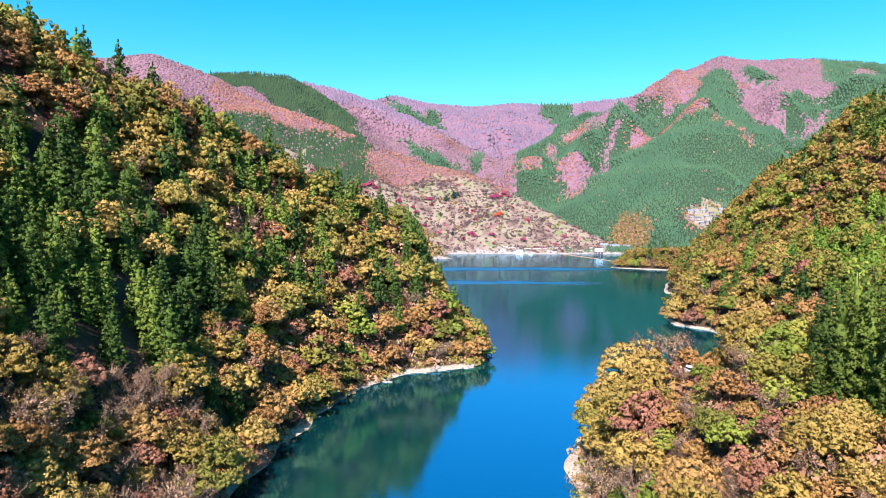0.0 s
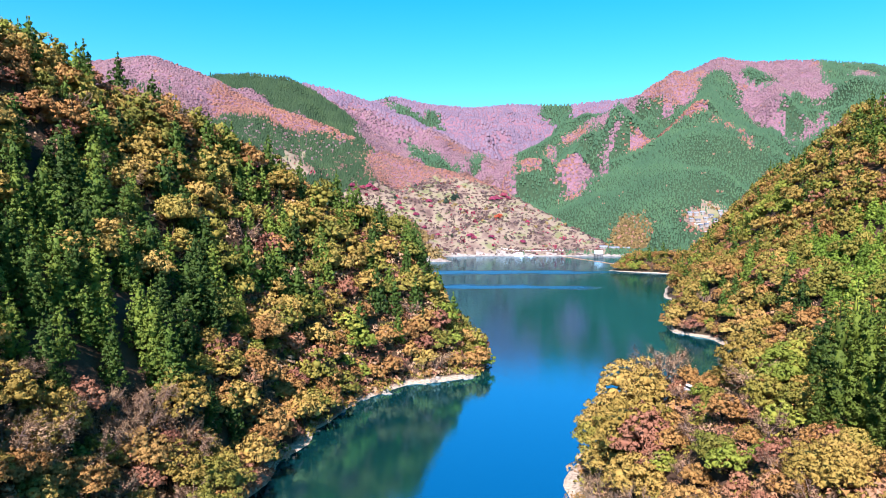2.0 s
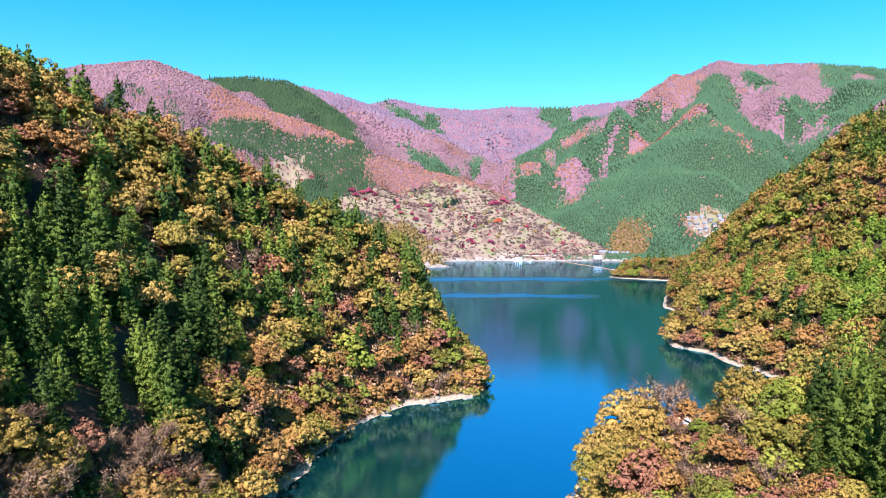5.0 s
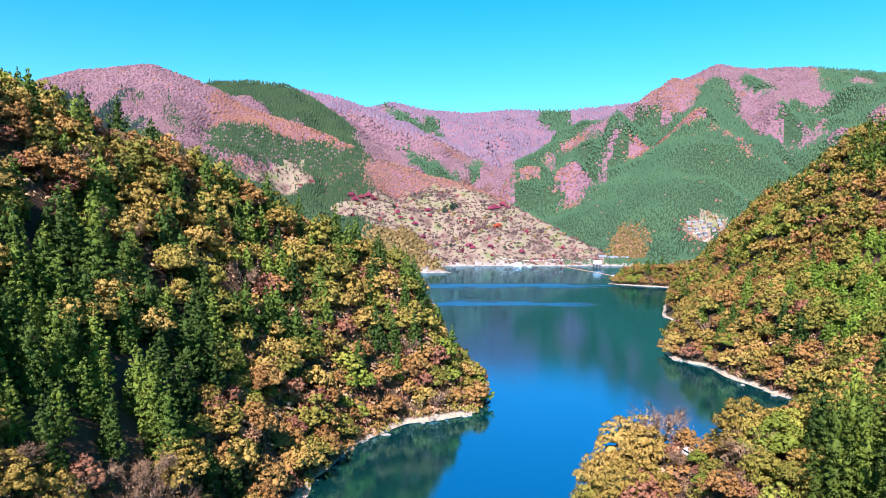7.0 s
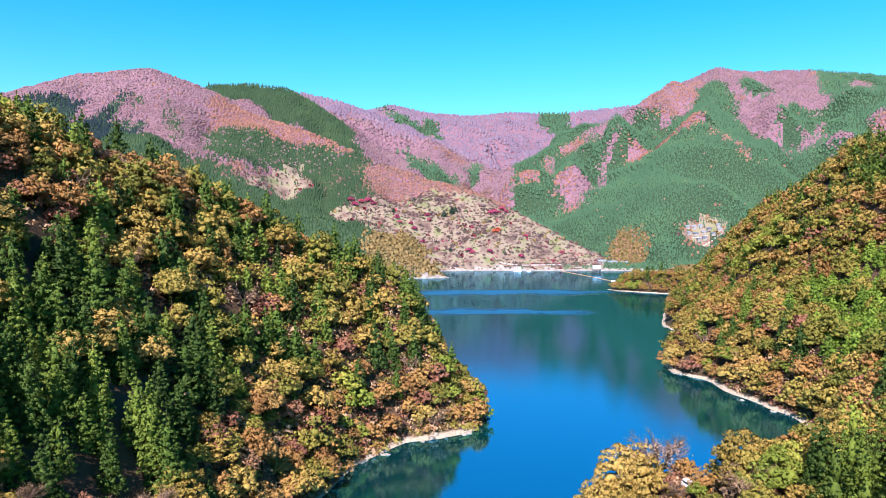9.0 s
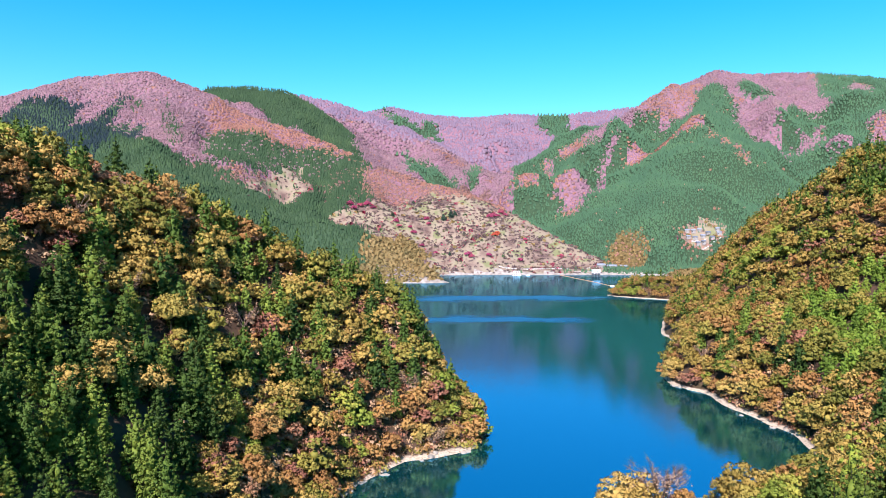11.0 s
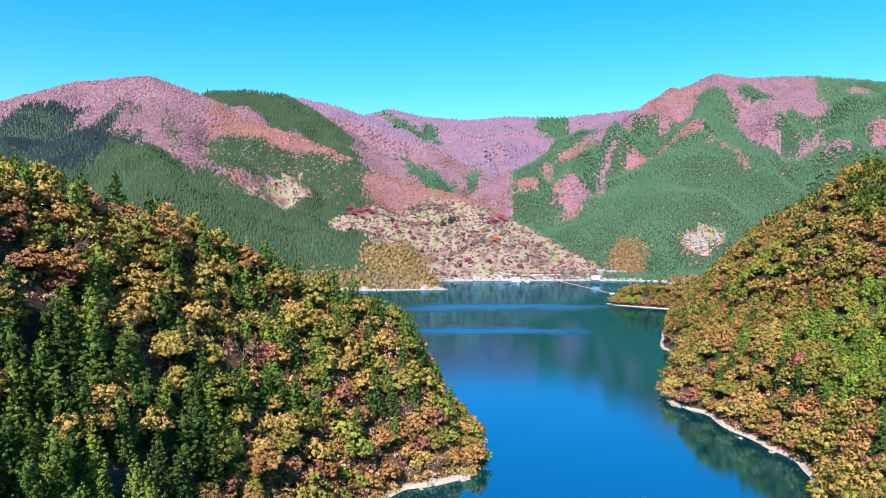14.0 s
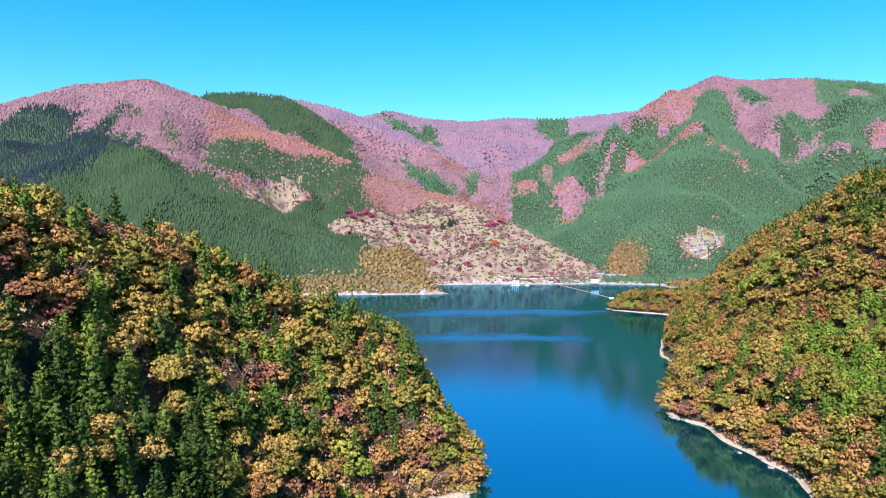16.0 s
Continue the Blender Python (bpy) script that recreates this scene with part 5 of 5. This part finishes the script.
def boulder_mesh(seed):
    r = np.random.default_rng(seed)
    bm = bmesh.new()
    bmesh.ops.create_icosphere(bm, subdivisions=2, radius=1.0)
    for v in bm.verts:
        n = noise.noise(v.co * 1.3 + Vector((seed, 0, 0)))
        v.co *= 1 + 0.45 * n
        v.co.z *= 0.6
        v.co.x *= 1.35
    me = bpy.data.meshes.new("boulder")
    bm.to_mesh(me)
    bm.free()
    me.materials.append(ROCK)
    return me


intake_tower(297, 1287)
landing_stage(150, 1326)
boat(172, 1322)
float_boom()
guard_rail()
hamlet = np.random.default_rng(21)
for row, (y, x0, count) in enumerate(((1431, 546, 4), (1443, 530, 5), (1454, 530, 3))):
    for i in range(count):
        house(x0 + i * 15 + hamlet.uniform(-2, 2), y + hamlet.uniform(-2, 2), hamlet.uniform(-12, 12), hamlet.uniform(7.5, 10.5), hamlet.uniform(5.5, 7), hamlet.uniform(2.8, 4.2), SLATE if hamlet.uniform() < 0.55 else PALE_ROOF)
retaining_wall(552, 594, 1424)
retaining_wall(532, 568, 1437)
for x, w in ((330, 16), (352, 20), (376, 14)):
    house(x, 1385, 3, w, 8, 3.6, PALE_ROOF)
van(54, 146, 12)

ring = LAKE_LEFT + LAKE_RIGHT
rocks = [boulder_mesh(k) for k in range(5)]
rr = np.random.default_rng(33)
for (ax, ay), (bx, by), count in (((-37, 194), (-28, 229), 9), ((-28, 229), (-12, 250), 7), ((-12, 250), (13, 264), 6), ((128, 378), (140, 358), 8), ((141, 327), (148, 282), 8), ((183, 560), (186, 530), 8), ((160, 470), (143, 425), 6), ((-50, 90), (-42, 137), 8)):
    for i in range(count):
        f = rr.uniform()
        x, y = ax + (bx - ax) * f + rr.normal() * 1.2, ay + (by - ay) * f + rr.normal() * 1.2
        size = rr.uniform(0.35, 1.3)
        ob = new("boulder", rocks[rr.integers(0, 5)])
        ob.matrix_basis = pose(x, y, max(ground_at(x, y), -0.3) + 0.15 * size, 0, 0, rr.uniform(0, 360)) @ Matrix.Diagonal((size, size, size, 1))
        tagged(ob, "pale weathered boulder at the water's edge", "rock", "boulders along the shore")
